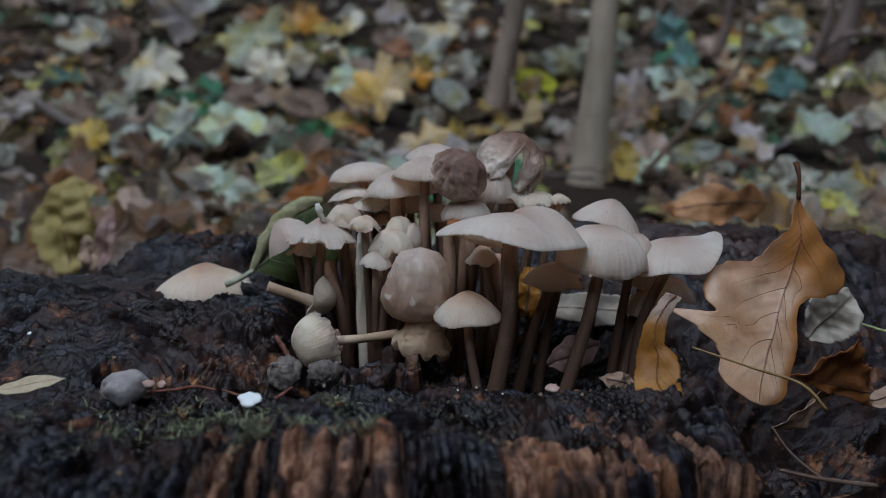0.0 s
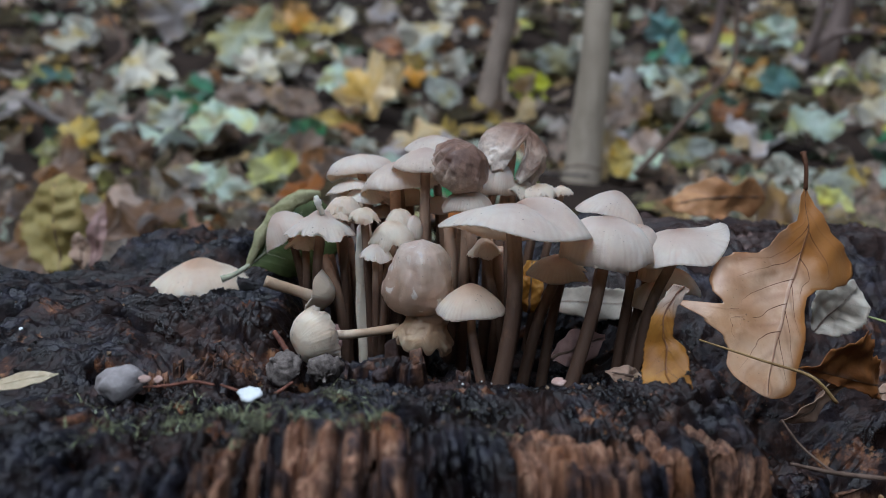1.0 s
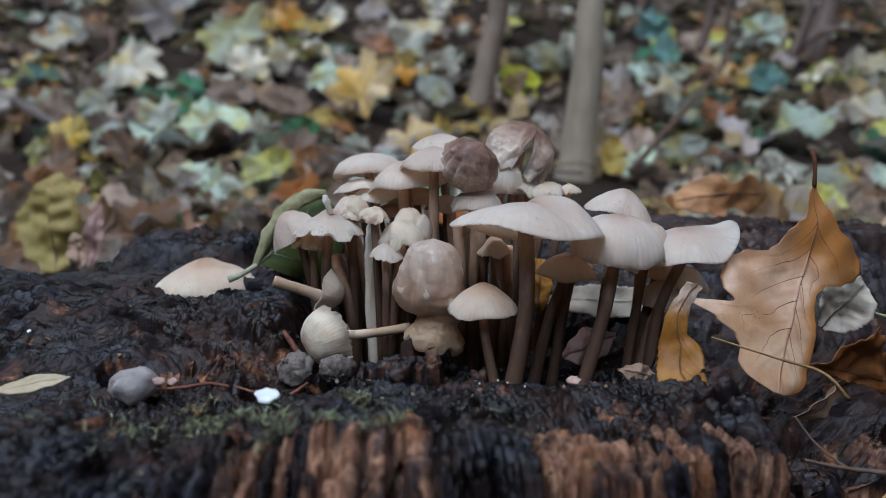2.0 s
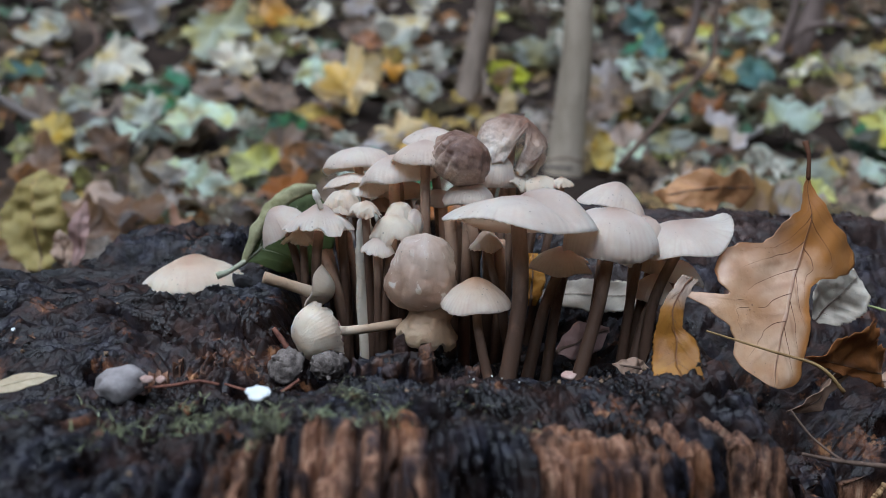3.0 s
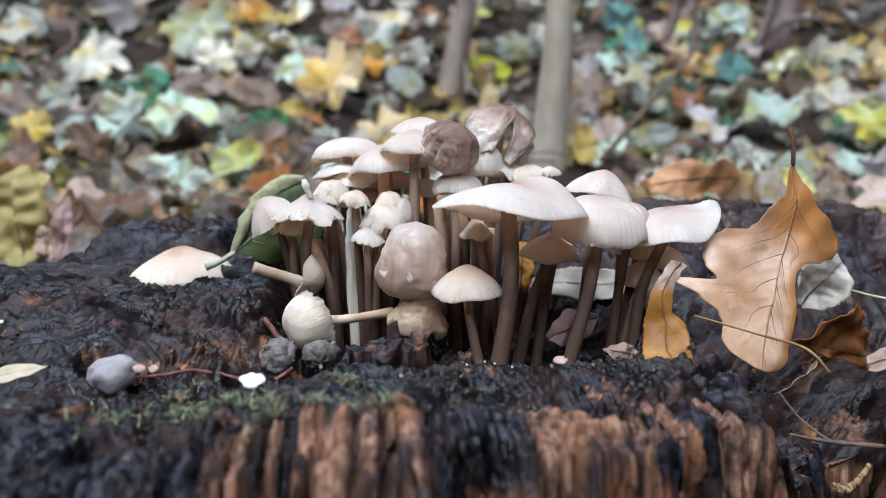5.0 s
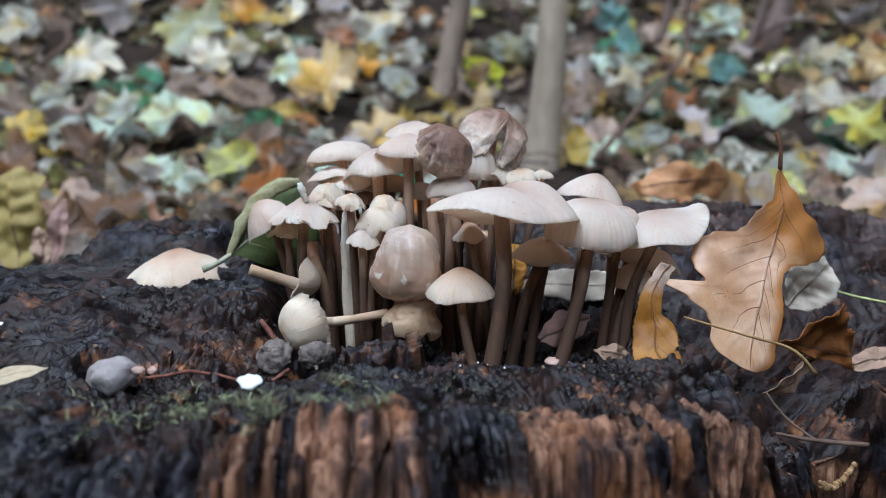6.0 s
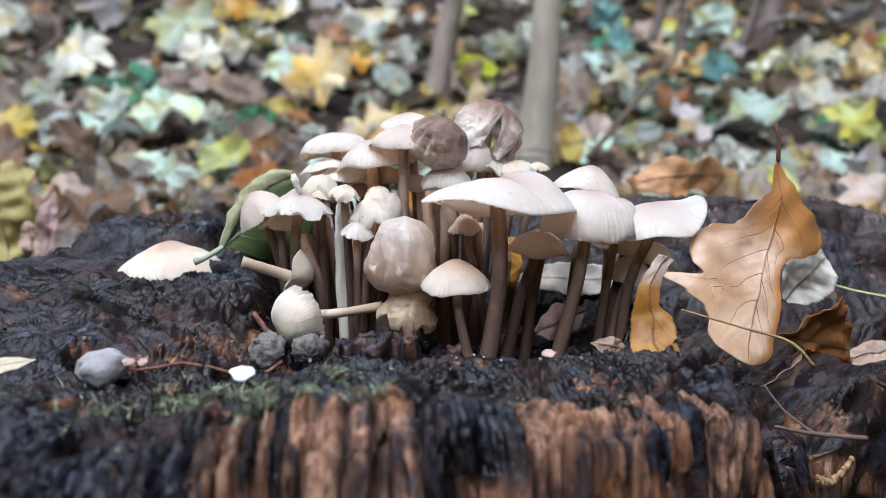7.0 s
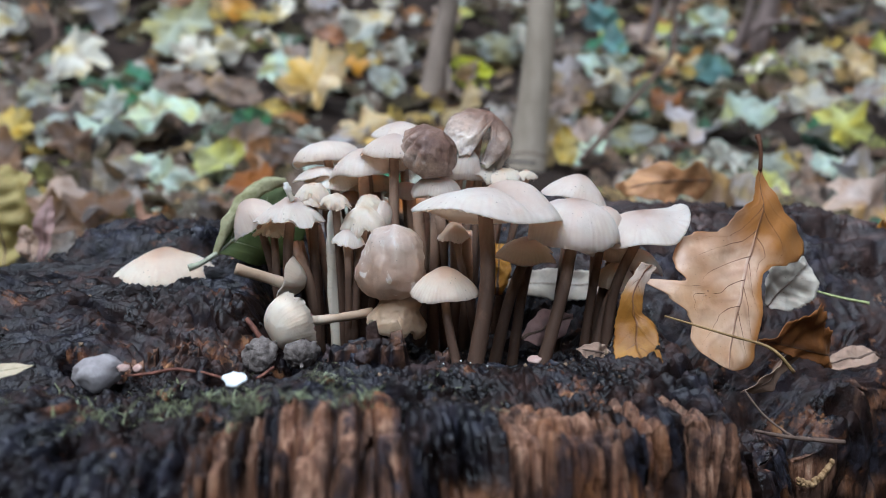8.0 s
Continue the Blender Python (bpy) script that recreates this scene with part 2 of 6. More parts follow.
def litter_material():
    """Fallen leaves, each in one of the colours of the wood."""
    m = Mat("leaf_litter", 0.6, Specular_IOR_Level=0.25)
    v = m.coords()
    r = m.island()
    cols = [(0.075, 0.052, 0.035), (0.24, 0.16, 0.11), (0.13, 0.085, 0.055), (0.42, 0.36, 0.31), (0.34, 0.14, 0.035),
            (0.44, 0.47, 0.38), (0.16, 0.14, 0.08), (0.30, 0.23, 0.18), (0.58, 0.56, 0.46), (0.06, 0.045, 0.04),
            (0.50, 0.35, 0.06), (0.30, 0.30, 0.08), (0.06, 0.15, 0.08), (0.48, 0.33, 0.13), (0.42, 0.46, 0.35), (0.10, 0.055, 0.033)]
    c = m.ramp(r, *[(i / len(cols), k) for i, k in enumerate(cols)], constant=True)
    c = m.mix(m.ramp(m.noise(v, 26, 5, 0.65), (0.46, 0.0), (0.62, 0.7)), c, (0.20, 0.115, 0.06))
    c = m.mix(m.ramp(m.noise(v, 38, 4, 0.65, 0.6), (0.56, 0.0), (0.68, 0.6)), c, (0.46, 0.42, 0.32))
    # near-black blotches painted in for the shaded gaps between leaves
    c = m.mix(m.ramp(m.noise(v, 120, 5, 0.7), (0.43, 0.0), (0.60, 0.88)), c, (0.022, 0.015, 0.011))
    m.colour(c).bump(m.noise(v, 150, 5), 0.002, 0.5).thin(0.1, (0.6, 0.5, 0.3))
    return m.m


M["litter"] = litter_material()


def soil_material():
    m = Mat("woodland_soil", 0.9, Specular_IOR_Level=0.15)
    v = m.coords()
    c = m.ramp(m.noise(v, 14, 8, 0.7), (0.3, (0.012, 0.009, 0.007)), (0.6, (0.038, 0.025, 0.018)), (0.8, (0.08, 0.055, 0.04)))
    m.colour(c).bump(m.noise(v, 90, 8, 0.7), 0.01, 0.8)
    return m.m


def bark_material(name, dark, light):
    m = Mat(name, 0.85, Specular_IOR_Level=0.2)
    v = m.coords((1, 1, 0.25))
    c = m.ramp(m.noise(v, 30, 7, 0.65), (0.3, dark), (0.7, light))
    c = m.mix(m.ramp(m.noise(m.coords((1, 1, 2.5)), 12, 4), (0.55, 0.0), (0.7, 0.5)), c, dark)
    m.colour(c).bump(m.noise(v, 120, 6), 0.004, 0.6)
    return m.m


def plain_material(name, a, b, scale, rough=0.7, bump=0.0006):
    m = Mat(name, rough, Specular_IOR_Level=0.25)
    v = m.coords()
    m.colour(m.ramp(m.noise(v, scale, 6, 0.65), (0.3, a), (0.7, b))).bump(m.noise(v, scale * 4, 5), bump, 0.6)
    return m.m


M["soil"] = soil_material()
M["bark"] = bark_material("sapling_bark", (0.26, 0.212, 0.155), (0.48, 0.40, 0.31))
M["bark_dark"] = bark_material("dark_bark", (0.09, 0.065, 0.055), (0.24, 0.18, 0.155))
M["bark_mid"] = bark_material("brown_bark", (0.15, 0.115, 0.088), (0.33, 0.26, 0.205))
M["twig"] = bark_material("twig_bark", (0.075, 0.05, 0.036), (0.18, 0.12, 0.09))
M["red_twig"] = plain_material("red_twig", (0.07, 0.026, 0.018), (0.24, 0.10, 0.065), 260)
M["straw"] = plain_material("straw_stalk", (0.42, 0.28, 0.12), (0.6, 0.44, 0.2), 150)
M["green_stalk"] = plain_material("green_stalk", (0.34, 0.38, 0.14), (0.48, 0.50, 0.24), 150)
M["grey_stalk"] = plain_material("grey_green_stalk", (0.26, 0.27, 0.18), (0.44, 0.44, 0.33), 150)
M["acorn"] = plain_material("weathered_acorn", (0.17, 0.145, 0.14), (0.46, 0.42, 0.41), 75, 0.8, 0.0014)
M["husk"] = plain_material("pinkish_husk", (0.36, 0.22, 0.18), (0.55, 0.40, 0.34), 150)
M["vein_brown"] = plain_material("vein_brown", (0.085, 0.036, 0.020), (0.20, 0.095, 0.05), 150)
M["rim_olive"] = plain_material("felted_olive_rim", (0.20, 0.19, 0.085), (0.42, 0.40, 0.24), 160, 0.85, 0.001)
M["cup"] = plain_material("acorn_cup", (0.06, 0.048, 0.042), (0.26, 0.22, 0.195), 330, 0.85, 0.0016)
M["chip"] = plain_material("white_flake", (0.72, 0.75, 0.75), (0.88, 0.9, 0.9), 120, 0.5)
M["moss"] = plain_material("moss", (0.055, 0.075, 0.025), (0.20, 0.22, 0.09), 120, 0.85)
M["splinter"] = plain_material("wood_splinter", (0.025, 0.013, 0.009), (0.13, 0.062, 0.030), 180, 0.8, 0.001)
M["droplet"] = plain_material("white_fleck", (0.7, 0.7, 0.66), (0.85, 0.84, 0.8), 300, 0.3, 0.0001)


# ---- mesh helpers ----
def mesh(name, bm, material, smooth=True):
    me = bpy.data.meshes.new(name)
    bm.to_mesh(me)
    bm.free()
    if smooth:
        me.shade_smooth()
    me.materials.append(material)
    return me


def part(name, bm, material, parent=None, label="", smooth=True, layers=None):
    """Links a bmesh as one mesh object, under a thing if one is given."""
    me = mesh(name, bm, material, smooth)
    for key, values in (layers or {}).items():
        me.attributes.new(key, "FLOAT", "POINT").data.foreach_set("value", np.asarray(values, dtype=np.float32))
    ob = new(name, me)
    if parent is not None:
        ob.parent = parent
    if label:
        tagged(ob, label)
    return ob


def thing(name, at, label, category, group="", kind=""):
    ob = new(name)
    ob.empty_display_size = 0.01
    ob.location = at
    bpy.context.view_layer.update()
    return tagged(ob, label, category, group, kind)


def sheet(bm, rows, wrap=False):
    """Quads over a grid of points; wrap closes each row to a ring."""
    vs = [[bm.verts.new(p) for p in row] for row in rows]
    for a, b in zip(vs, vs[1:]):
        n = len(a)
        for j in range(n if wrap else n - 1):
            k = (j + 1) % n
            bm.faces.new((a[j], a[k], b[k], b[j]))
    return vs


def bezier(pts, n):
    """Points along a smooth line through pts (Catmull-Rom)."""
    p = [Vector(q) for q in pts]
    p = [2 * p[0] - p[1]] + p + [2 * p[-1] - p[-2]]
    out = []
    segs = len(p) - 3
    for i in range(n):
        u = i / (n - 1) * segs
        k = min(int(u), segs - 1)
        u -= k
        a, b, c, d = p[k:k + 4]
        out.append(0.5 * (2 * b + (c - a) * u + (2 * a - 5 * b + 4 * c - d) * u * u + (3 * b - a - 3 * c + d) * u ** 3))
    return out


def tube(pts, radii, n=14, sides=10, rough=0.0, seed=0.0, flat=1.0):
    """A bmesh tube along pts with round ends, and how far along each vertex lies."""
    line = bezier(pts, n)
    bm, rows, along = bmesh.new(), [], []
    up = Vector((0.3, -1, 0.2)).normalized()
    for i, c in enumerate(line):
        t = i / (n - 1)
        d = (line[min(i + 1, n - 1)] - line[max(i - 1, 0)]).normalized()
        x = d.cross(up).normalized()
        y = d.cross(x)
        r = np.interp(t, np.linspace(0, 1, len(radii)), radii)
        row = []
        for j in range(sides):
            a = 2 * math.pi * j / sides
            k = r * (1 + rough * noise.noise(Vector((math.cos(a) * 2 + seed, math.sin(a) * 2, t * 9 + seed))))
            row.append(c + x * math.cos(a) * k + y * math.sin(a) * k * flat)
        rows.append(row)
        along += [t] * sides
    vs = sheet(bm, rows, True)
    for ring, c in ((vs[0], line[0]), (vs[-1], line[-1])):
        v = bm.verts.new(c)
        along.append(0.0 if ring is vs[0] else 1.0)
        for j in range(sides):
            bm.faces.new((ring[j], ring[(j + 1) % sides], v))
    bmesh.ops.recalc_face_normals(bm, faces=bm.faces)
    return bm, along


# ---- mushrooms ----
def cap_meshes(R, H, seed, umbo=0.25, droop=0.0, wave=0.06, tear=0.0, fold=0.0, wrinkle=0.045, lift=0.0, lift_at=0.0, lobes=3, thick=0.035, squash=1.0, ribs=0.0, dip=0.0, dip_at=0.0, bulge=0.0, bulge_at=0.0, dome=0.9):
    """Cap and gills of a mushroom, apex up, stem joining at the origin of the rim's plane."""
    na, nr = 96, 24
    rnd = random.Random(seed)
    ph = [rnd.uniform(0, 6.28) for _ in range(4)]
    off = Vector((seed * 3.7, seed * 1.3, 0))

    def rim(a):
        d = Vector((math.cos(a), math.sin(a), 0))
        r = 1 + wave * (math.sin(lobes * a + ph[0]) * 0.6 + math.sin((2 * lobes + 1) * a + ph[1]) * 0.25) + 0.5 * wave * noise.noise(d * 3 + off)
        bite = 0.016 * abs(noise.noise(d * 22 + off)) + 0.05 * max(0, noise.noise(d * 6 + off) - 0.25)
        if tear:
            k = noise.noise(d * 3.0 + off)
            bite += tear * (max(0, k) + 0.35 * max(0, noise.noise(d * 9 + off)) + 0.2 * abs(noise.noise(d * 20 + off)))
        return r, bite

    edge = {}

    def point(s, a, under):
        if a not in edge:
            edge[a] = rim(a)
        r, bite = edge[a]
        q = s * (1 + (r - 1) * s * s) - bite * s ** 9
        s = min(s, 1 - 0.8 * bite * s ** 9)
        z = H * (1 - s ** 2.1) ** dome if s < 1 else 0.0
        z += 0.45 * umbo * H * (math.exp(-(s / 0.34) ** 2) - 0.3)
        z += R * wave * s * s * (math.sin(lobes * a + ph[2]) * 0.8 + 0.6 * math.sin((lobes + 2) * a + ph[3]))
        z -= droop * R * s ** 5
        z += lift * R * s ** 4 * max(0, math.cos(a - lift_at)) ** 3
        turn = ((a - dip_at + math.pi) % (2 * math.pi)) - math.pi
        z -= dip * R * s ** 2 * math.exp(-(turn / 0.75) ** 2)
        side_turn = ((a - bulge_at + math.pi) % (2 * math.pi)) - math.pi
        z += bulge * R * math.exp(-(side_turn / 0.62) ** 2) * math.sin(math.pi * min(1, s)) ** 0.8
        if fold:
            z -= fold * R * math.exp(-(turn / 0.16) ** 2) * math.sin(math.pi * min(1, s * 1.05)) ** 0.7
        q *= 1 - 0.35 * droop * s ** 6
        if wrinkle:
            p = Vector((math.cos(a) * q, math.sin(a) * q, z / R)) * 1.5 + off
            k = noise.noise(p * 1.1) * 0.9 + 0.55 * noise.noise(p * 2.3) + 0.35 * (0.4 - abs(noise.noise(p * 3.9 + Vector((1, 2, 3))))) + 0.12 * noise.noise(p * 9)
            q *= 1 + wrinkle * k
            z += (z - 0.3 * H) * wrinkle * k + wrinkle * 0.25 * R * noise.noise(p * 2.9 + Vector((7, 0, 0)))
        z -= under
        return Vector((q * R * math.cos(a), q * R * math.sin(a) * squash, z))

    bm, zone, stripe = bmesh.new(), [], []
    rows = []
    for i in range(nr + 1):
        s = max(0.02, (i / nr) ** 0.8)
        rows.append([point(s, 2 * math.pi * j / na, 0) * 1.0 for j in range(na)])
        zone += [s] * na
        stripe += [(j % 2) * max(0, s - 0.45) + 0.6 * noise.noise(Vector((j * 0.9, seed, s * 2))) * s for j in range(na)]
        if ribs and s > 0.6:
            for j in range(na):
                rows[-1][j].z += ribs * R * (s - 0.6) * (1 if j % 2 else -1)
    t = thick * R
    for s, u in ((0.995, 0.35 * t), (0.97, 0.75 * t), (0.92, t)):
        rows.append([point(s, 2 * math.pi * j / na, u) for j in range(na)])
        zone += [max(s, 0.8)] * na
        stripe += [0.0] * na
    vs = sheet(bm, rows, True)
    bm.faces.new(vs[0])
    bmesh.ops.recalc_face_normals(bm, faces=bm.faces)
    cap = (bm, {"zone": zone, "stripe": stripe})

    g, ng = bmesh.new(), 60
    rows = []
    for s in (0.12, 0.3, 0.5, 0.7, 0.85, 0.96):
        row = []
        for j in range(2 * ng):
            a = math.pi * j / ng
            depth = t * 1.1 + (R * 0.10 * (1 - s) ** 0.5 * math.sin(math.pi * min(1, s + 0.1)) + R * 0.02 if j % 2 else 0.0)
            row.append(point(s, a, depth))
        rows.append(row)
    sheet(g, rows, True)
    bmesh.ops.recalc_face_normals(g, faces=g.faces)
    return cap, (g, {})


def turn_to(axis, spin=0.0):
    """The turn that lays local z along axis and keeps local x as near world x as it can."""
    z = Vector(axis).normalized()
    x = Vector((1, 0, 0)) if abs(z.x) < 0.8 else Vector((0, -1, 0))
    x = (x - z * x.dot(z)).normalized()
    m = Matrix((x, z.cross(x), z)).transposed().to_4x4()
    return m @ Matrix.Rotation(spin, 4, "Z")


def mushroom(base, top, R, H, label, axis=(0, 0, 1), look_of="pale", stem=0.0028, stem_top=0.0, bend=(0, 0, 0), spin=0.0, seed=1, stem_look="stem", gills=True, name="mushroom", **shape):
    """A mushroom from the stem's foot at base to the middle of its cap's rim at top."""
    base, top = Vector(base), Vector(top)
    stem *= 0.9
    ob = thing(name, base, label, "mushroom", "mushroom cluster")
    ax = Vector(axis).normalized()
    end = top + ax * H * 0.55
    mid = (base + top) / 2 + Vector(bend)
    if stem > 0:
        r2 = 0.9 * stem_top or stem * 0.85
        bm, along = tube([p - base for p in (base - Vector((0, 0, 0.012)), mid, top, end)], [stem * 1.15, stem, (stem + r2) / 2, r2, r2], 18, 12, 0.10, seed)
        part("stem", bm, M[stem_look], ob, layers={"zone": along})
    cap, gill = cap_meshes(R, H, seed, **shape)
    m = Matrix.Translation(top - base) @ turn_to(ax, spin)
    for piece, nm, mat in ((cap, "cap", M["cap_" + look_of]), (gill, "underside", M["gill"])):
        if nm == "underside" and not gills:
            piece[0].free()
            continue
        piece[0].transform(m)
        made = part(nm, piece[0], mat, ob if nm == "cap" else made, layers=piece[1])
    return ob


def lumpy_cap(R, L, seed, profile, wrinkle=0.12, furrow=0.08, tear=0.0, flat=1.0, lean=0.0):
    """A collapsed cap: an uneven bell of the given profile from apex to rim, furrowed along its length."""
    na, nt = 72, 44
    off = Vector((seed * 2.3, seed * 1.1, seed * 0.6))
    bm, rows, zone, stripe = bmesh.new(), [], [], []
    for shell in (1.0, 0.86):
        ts = [k / nt for k in range(nt + 1)]
        for t in (ts if shell == 1.0 else [t for t in reversed(ts) if t > 0.45]):
            row = []
            for j in range(na):
                a = 2 * math.pi * j / na
                d = Vector((math.cos(a), math.sin(a), 0))
                cut = 1 - tear * (max(0, noise.noise(d * 1.6 + off)) * 1.5 + 0.25 * abs(noise.noise(d * 8 + off)))
                e = t * cut
                r = float(np.interp(e, np.linspace(0, 1, len(profile)), profile)) + 0.02
                p = Vector((d.x, d.y, e * 1.6)) * 1.3 + off
                k = noise.noise(p) + 0.5 * noise.noise(p * 2.4) + 0.25 * noise.noise(p * 6) + 0.12 * noise.noise(p * 13)
                rut = 0.35 - abs(noise.noise(Vector((d.x * 4.2, d.y * 4.2, e * 1.4)) + off))
                rut += 0.5 * (0.3 - abs(noise.noise(Vector((d.x * 9, d.y * 9, e * 2.4)) + off)))
                r *= (1 + wrinkle * k + furrow * rut * min(1, 0.3 + e)) * shell
                fold = 0.05 * wrinkle * L * noise.noise(p * 3.1)
                row.append((r * R * d.x + lean * L * (e - 0.5) ** 2, r * R * d.y * flat, L * (0.5 - e) + fold))
                zone.append(e)
                stripe.append(max(0.0, 0.5 - rut))
            rows.append(row)
    vs = sheet(bm, rows, True)
    bm.faces.new(vs[0])
    bm.faces.new(vs[-1])
    bmesh.ops.recalc_face_normals(bm, faces=bm.faces)
    return bm, {"zone": zone, "stripe": stripe}


def collapsed(base, centre, axis, R, L, label, look_of, profile, seed, stem=0.0, spin=0.0, **shape):
    """A mushroom whose cap has collapsed, on its stem where that shows."""
    base, centre = Vector(base), Vector(centre)
    ob = thing("mushroom", base, label, "mushroom", "mushroom cluster")
    if stem:
        bm, along = tube([p - base for p in (base - Vector((0, 0, 0.012)), (base + centre) / 2, centre)], [stem * 1.1, stem, stem * 0.9], 18, 12, 0.1, seed)
        part("stem", bm, M["stem"], ob, layers={"zone": along})
    bm, layers = lumpy_cap(R, L, seed, profile, **shape)
    bm.transform(Matrix.Translation(centre - base) @ turn_to(axis, spin))
    part("cap", bm, M["cap_" + look_of], ob, layers=layers)
    return ob


# ---- leaves ----
def leaf(name, base, tip, side, left, right, material, label, curl=0.0, bow=0.0, twist=0.0, ripple=0.002, teeth=0.0, stalk=(), stalk_r=0.0009, seed=1, hole=0.0, stalk_mat="twig", thick=0.0003, group="", nv=9, nu=44, sweep=0.12, rib=1.0, shear=0.0, turned=lambda t, f: 0.0, veins=0, vein_run=0.11, spine=(0.0, 0.0), round_end=0.0):
    """A leaf from base to tip; side points to its right edge. left and right: half widths at even steps along it, over its length."""
    base, tip = Vector(base), Vector(tip)
    L = (tip - base).length
    ax = (tip - base).normalized()
    sd = Vector(side)
    sd = (sd - ax * sd.dot(ax)).normalized()
    nrm = sd.cross(ax).normalized()
    ob = thing(name, base, label, "leaf", group)
    off = Vector((seed * 2.1, seed * 0.7, seed * 1.9))
    ts = np.linspace(0, 1, nu)

    def smooth_w(ctrl, t):
        x = t * (len(ctrl) - 1)
        k = min(int(x), len(ctrl) - 2)
        u = x - k
        u = u * u * (3 - 2 * u)
        return ctrl[k] * (1 - u) + ctrl[k + 1] * u

    rows, vein, margin = [], [], []
    for i, t in enumerate(ts):
        row = []
        for j in range(-nv, nv + 1):
            f = j / nv
            w = smooth_w(right if f > 0 else left, t)
            w *= 1 + teeth * (2 * ((t * 17 + (0.3 if f > 0 else 0)) % 1) - 1)
            if round_end and t > 1 - round_end:
                w *= max(0.03, 1 - ((t - 1 + round_end) / round_end) ** 2) ** 0.5
            x = (f * w + smooth_w(spine, t)) * L
            ang = twist * t
            z = curl * L * (x / L) ** 2 + bow * L * 4 * t * (1 - t)
            p = base + ax * (t * L + sweep * abs(x) * (1 - t) + shear * max(x, 0))
            z += ripple * 4 * noise.noise(Vector((x / L * 3, t * 3, 0)) + off) + ripple * noise.noise(Vector((x / L * 9, t * 9, 1)) + off)
            p += (sd * math.cos(ang) + nrm * math.sin(ang)) * x + (nrm * math.cos(ang) - sd * math.sin(ang)) * z
            row.append(p - base)
            margin.append(turned(t, f))
            d = abs(((t * 7 - abs(f) * 1.6) % 1) - 0.5)
            vein.append(max(0.85 if j == 0 else 0.0, 0.30 * max(0, 1 - d / 0.15) * (1 - 0.6 * abs(f))))
        rows.append(row)
    bm = bmesh.new()
    vs = sheet(bm, rows)
    bm.normal_update()
    if hole:
        gone = [f for f in bm.faces if noise.noise(f.calc_center_median() * 90 + off) > hole]
        bmesh.ops.delete(bm, geom=gone, context="FACES_ONLY")
    # a second skin gives the blade its thickness
    bmesh.ops.solidify(bm, geom=bm.faces[:], thickness=thick)
    vein = vein + vein[:]
    vein = (vein + [0.0] * len(bm.verts))[:len(bm.verts)]
    blade = part("blade", bm, M[material], ob, layers={"vein": vein, "margin": (margin * 2 + [0.0] * len(vein))[:len(vein)]})
    mid = [p[nv] for p in rows[::6]]
    if len(mid) > 2:
        b2, along = tube([p - nrm * 0.0002 for p in mid], [stalk_r * rib, stalk_r * 0.3 * rib], 24, 6)
        part("midrib", b2, M[stalk_mat], blade)
    for k in range(veins):
        for s in (-1, 1):
            i0 = int(nu * (0.16 + 0.66 * k / veins + (0.03 if s > 0 else 0.0)))
            line = []
            for u in np.linspace(0, 1, 22):
                fi, fj = min(nu - 1.001, i0 + vein_run * nu * u ** 1.15), nv + s * u * nv * 0.85
                i1, j1 = int(fi), min(int(fj), 2 * nv - 1)
                low = rows[i1][j1].lerp(rows[i1][j1 + 1], fj - j1)
                high = rows[i1 + 1][j1].lerp(rows[i1 + 1][j1 + 1], fj - j1)
                line.append(low.lerp(high, fi - i1) - nrm * 0.0002)
            b4, along = tube(line, [stalk_r * 0.24, stalk_r * 0.10], 44, 5)
            part("vein", b4, M[stalk_mat], blade)
    if stalk:
        b3, along = tube([rows[0][nv]] + [Vector(p) - base for p in stalk], [stalk_r, stalk_r * 0.9, stalk_r * 1.4], 16, 7, 0.15, seed)
        part("stalk", b3, M[stalk_mat], ob)
    return ob


MAPLE = [(0.0, 1.0), (0.75, 0.82), (-0.75, 0.82), (1.75, 0.55), (-1.75, 0.55)]


def maple_mesh(name, seed, na=60, cup=0.12, plain=False):
    """A fallen leaf lying in its own plane, one unit from its middle to its tip, curled and creased."""
    rnd = random.Random(seed)
    bm = bmesh.new()
    rings = (0.0, 0.35, 0.7, 1.0)
    off = Vector((seed * 1.7, 3.1, seed))
    ph = rnd.uniform(0, 6.28)
    vein, rows = [], []
    for s in rings:
        row = []
        for j in range(na):
            a = -math.pi + 2 * math.pi * j / na
            if plain:
                r = 0.9 / math.sqrt((math.cos(a)) ** 2 + (math.sin(a) / (0.55 + 0.2 * (seed % 3) / 2)) ** 2)
            else:
                r = 0.50 + max(k * math.exp(-((a - c) / 0.40) ** 2) for c, k in MAPLE) * 0.52
            r *= 1 + 0.06 * math.sin(a * 15 + seed) * s
            p = Vector((math.sin(a) * r * s, math.cos(a) * r * s, 0))
            p.z = cup * (p.x * p.x * 1.5 * math.cos(ph) + p.y * p.y * math.sin(ph)) + 0.36 * noise.noise(p * 1.6 + off) + 0.20 * noise.noise(p * 3.6 + off) + 0.40 * s ** 3 * noise.noise(Vector((math.sin(a) * 1.3, math.cos(a) * 1.3, seed)))
            row.append(p)
            vein.append(0.5 if any(abs(a - c) < 0.07 for c, k in MAPLE) else 0.0)
        rows.append(row)
    sheet(bm, rows, True)
    bmesh.ops.remove_doubles(bm, verts=bm.verts[:na], dist=1e-5)
    me = bpy.data.meshes.new(name)
    bm.to_mesh(me)
    bm.free()
    me.shade_smooth()
    n = len(me.vertices)
    me.attributes.new("vein", "FLOAT", "POINT").data.foreach_set("value", np.asarray((vein[na - 1:] + [0.0] * n)[:n], dtype=np.float32))
    return me


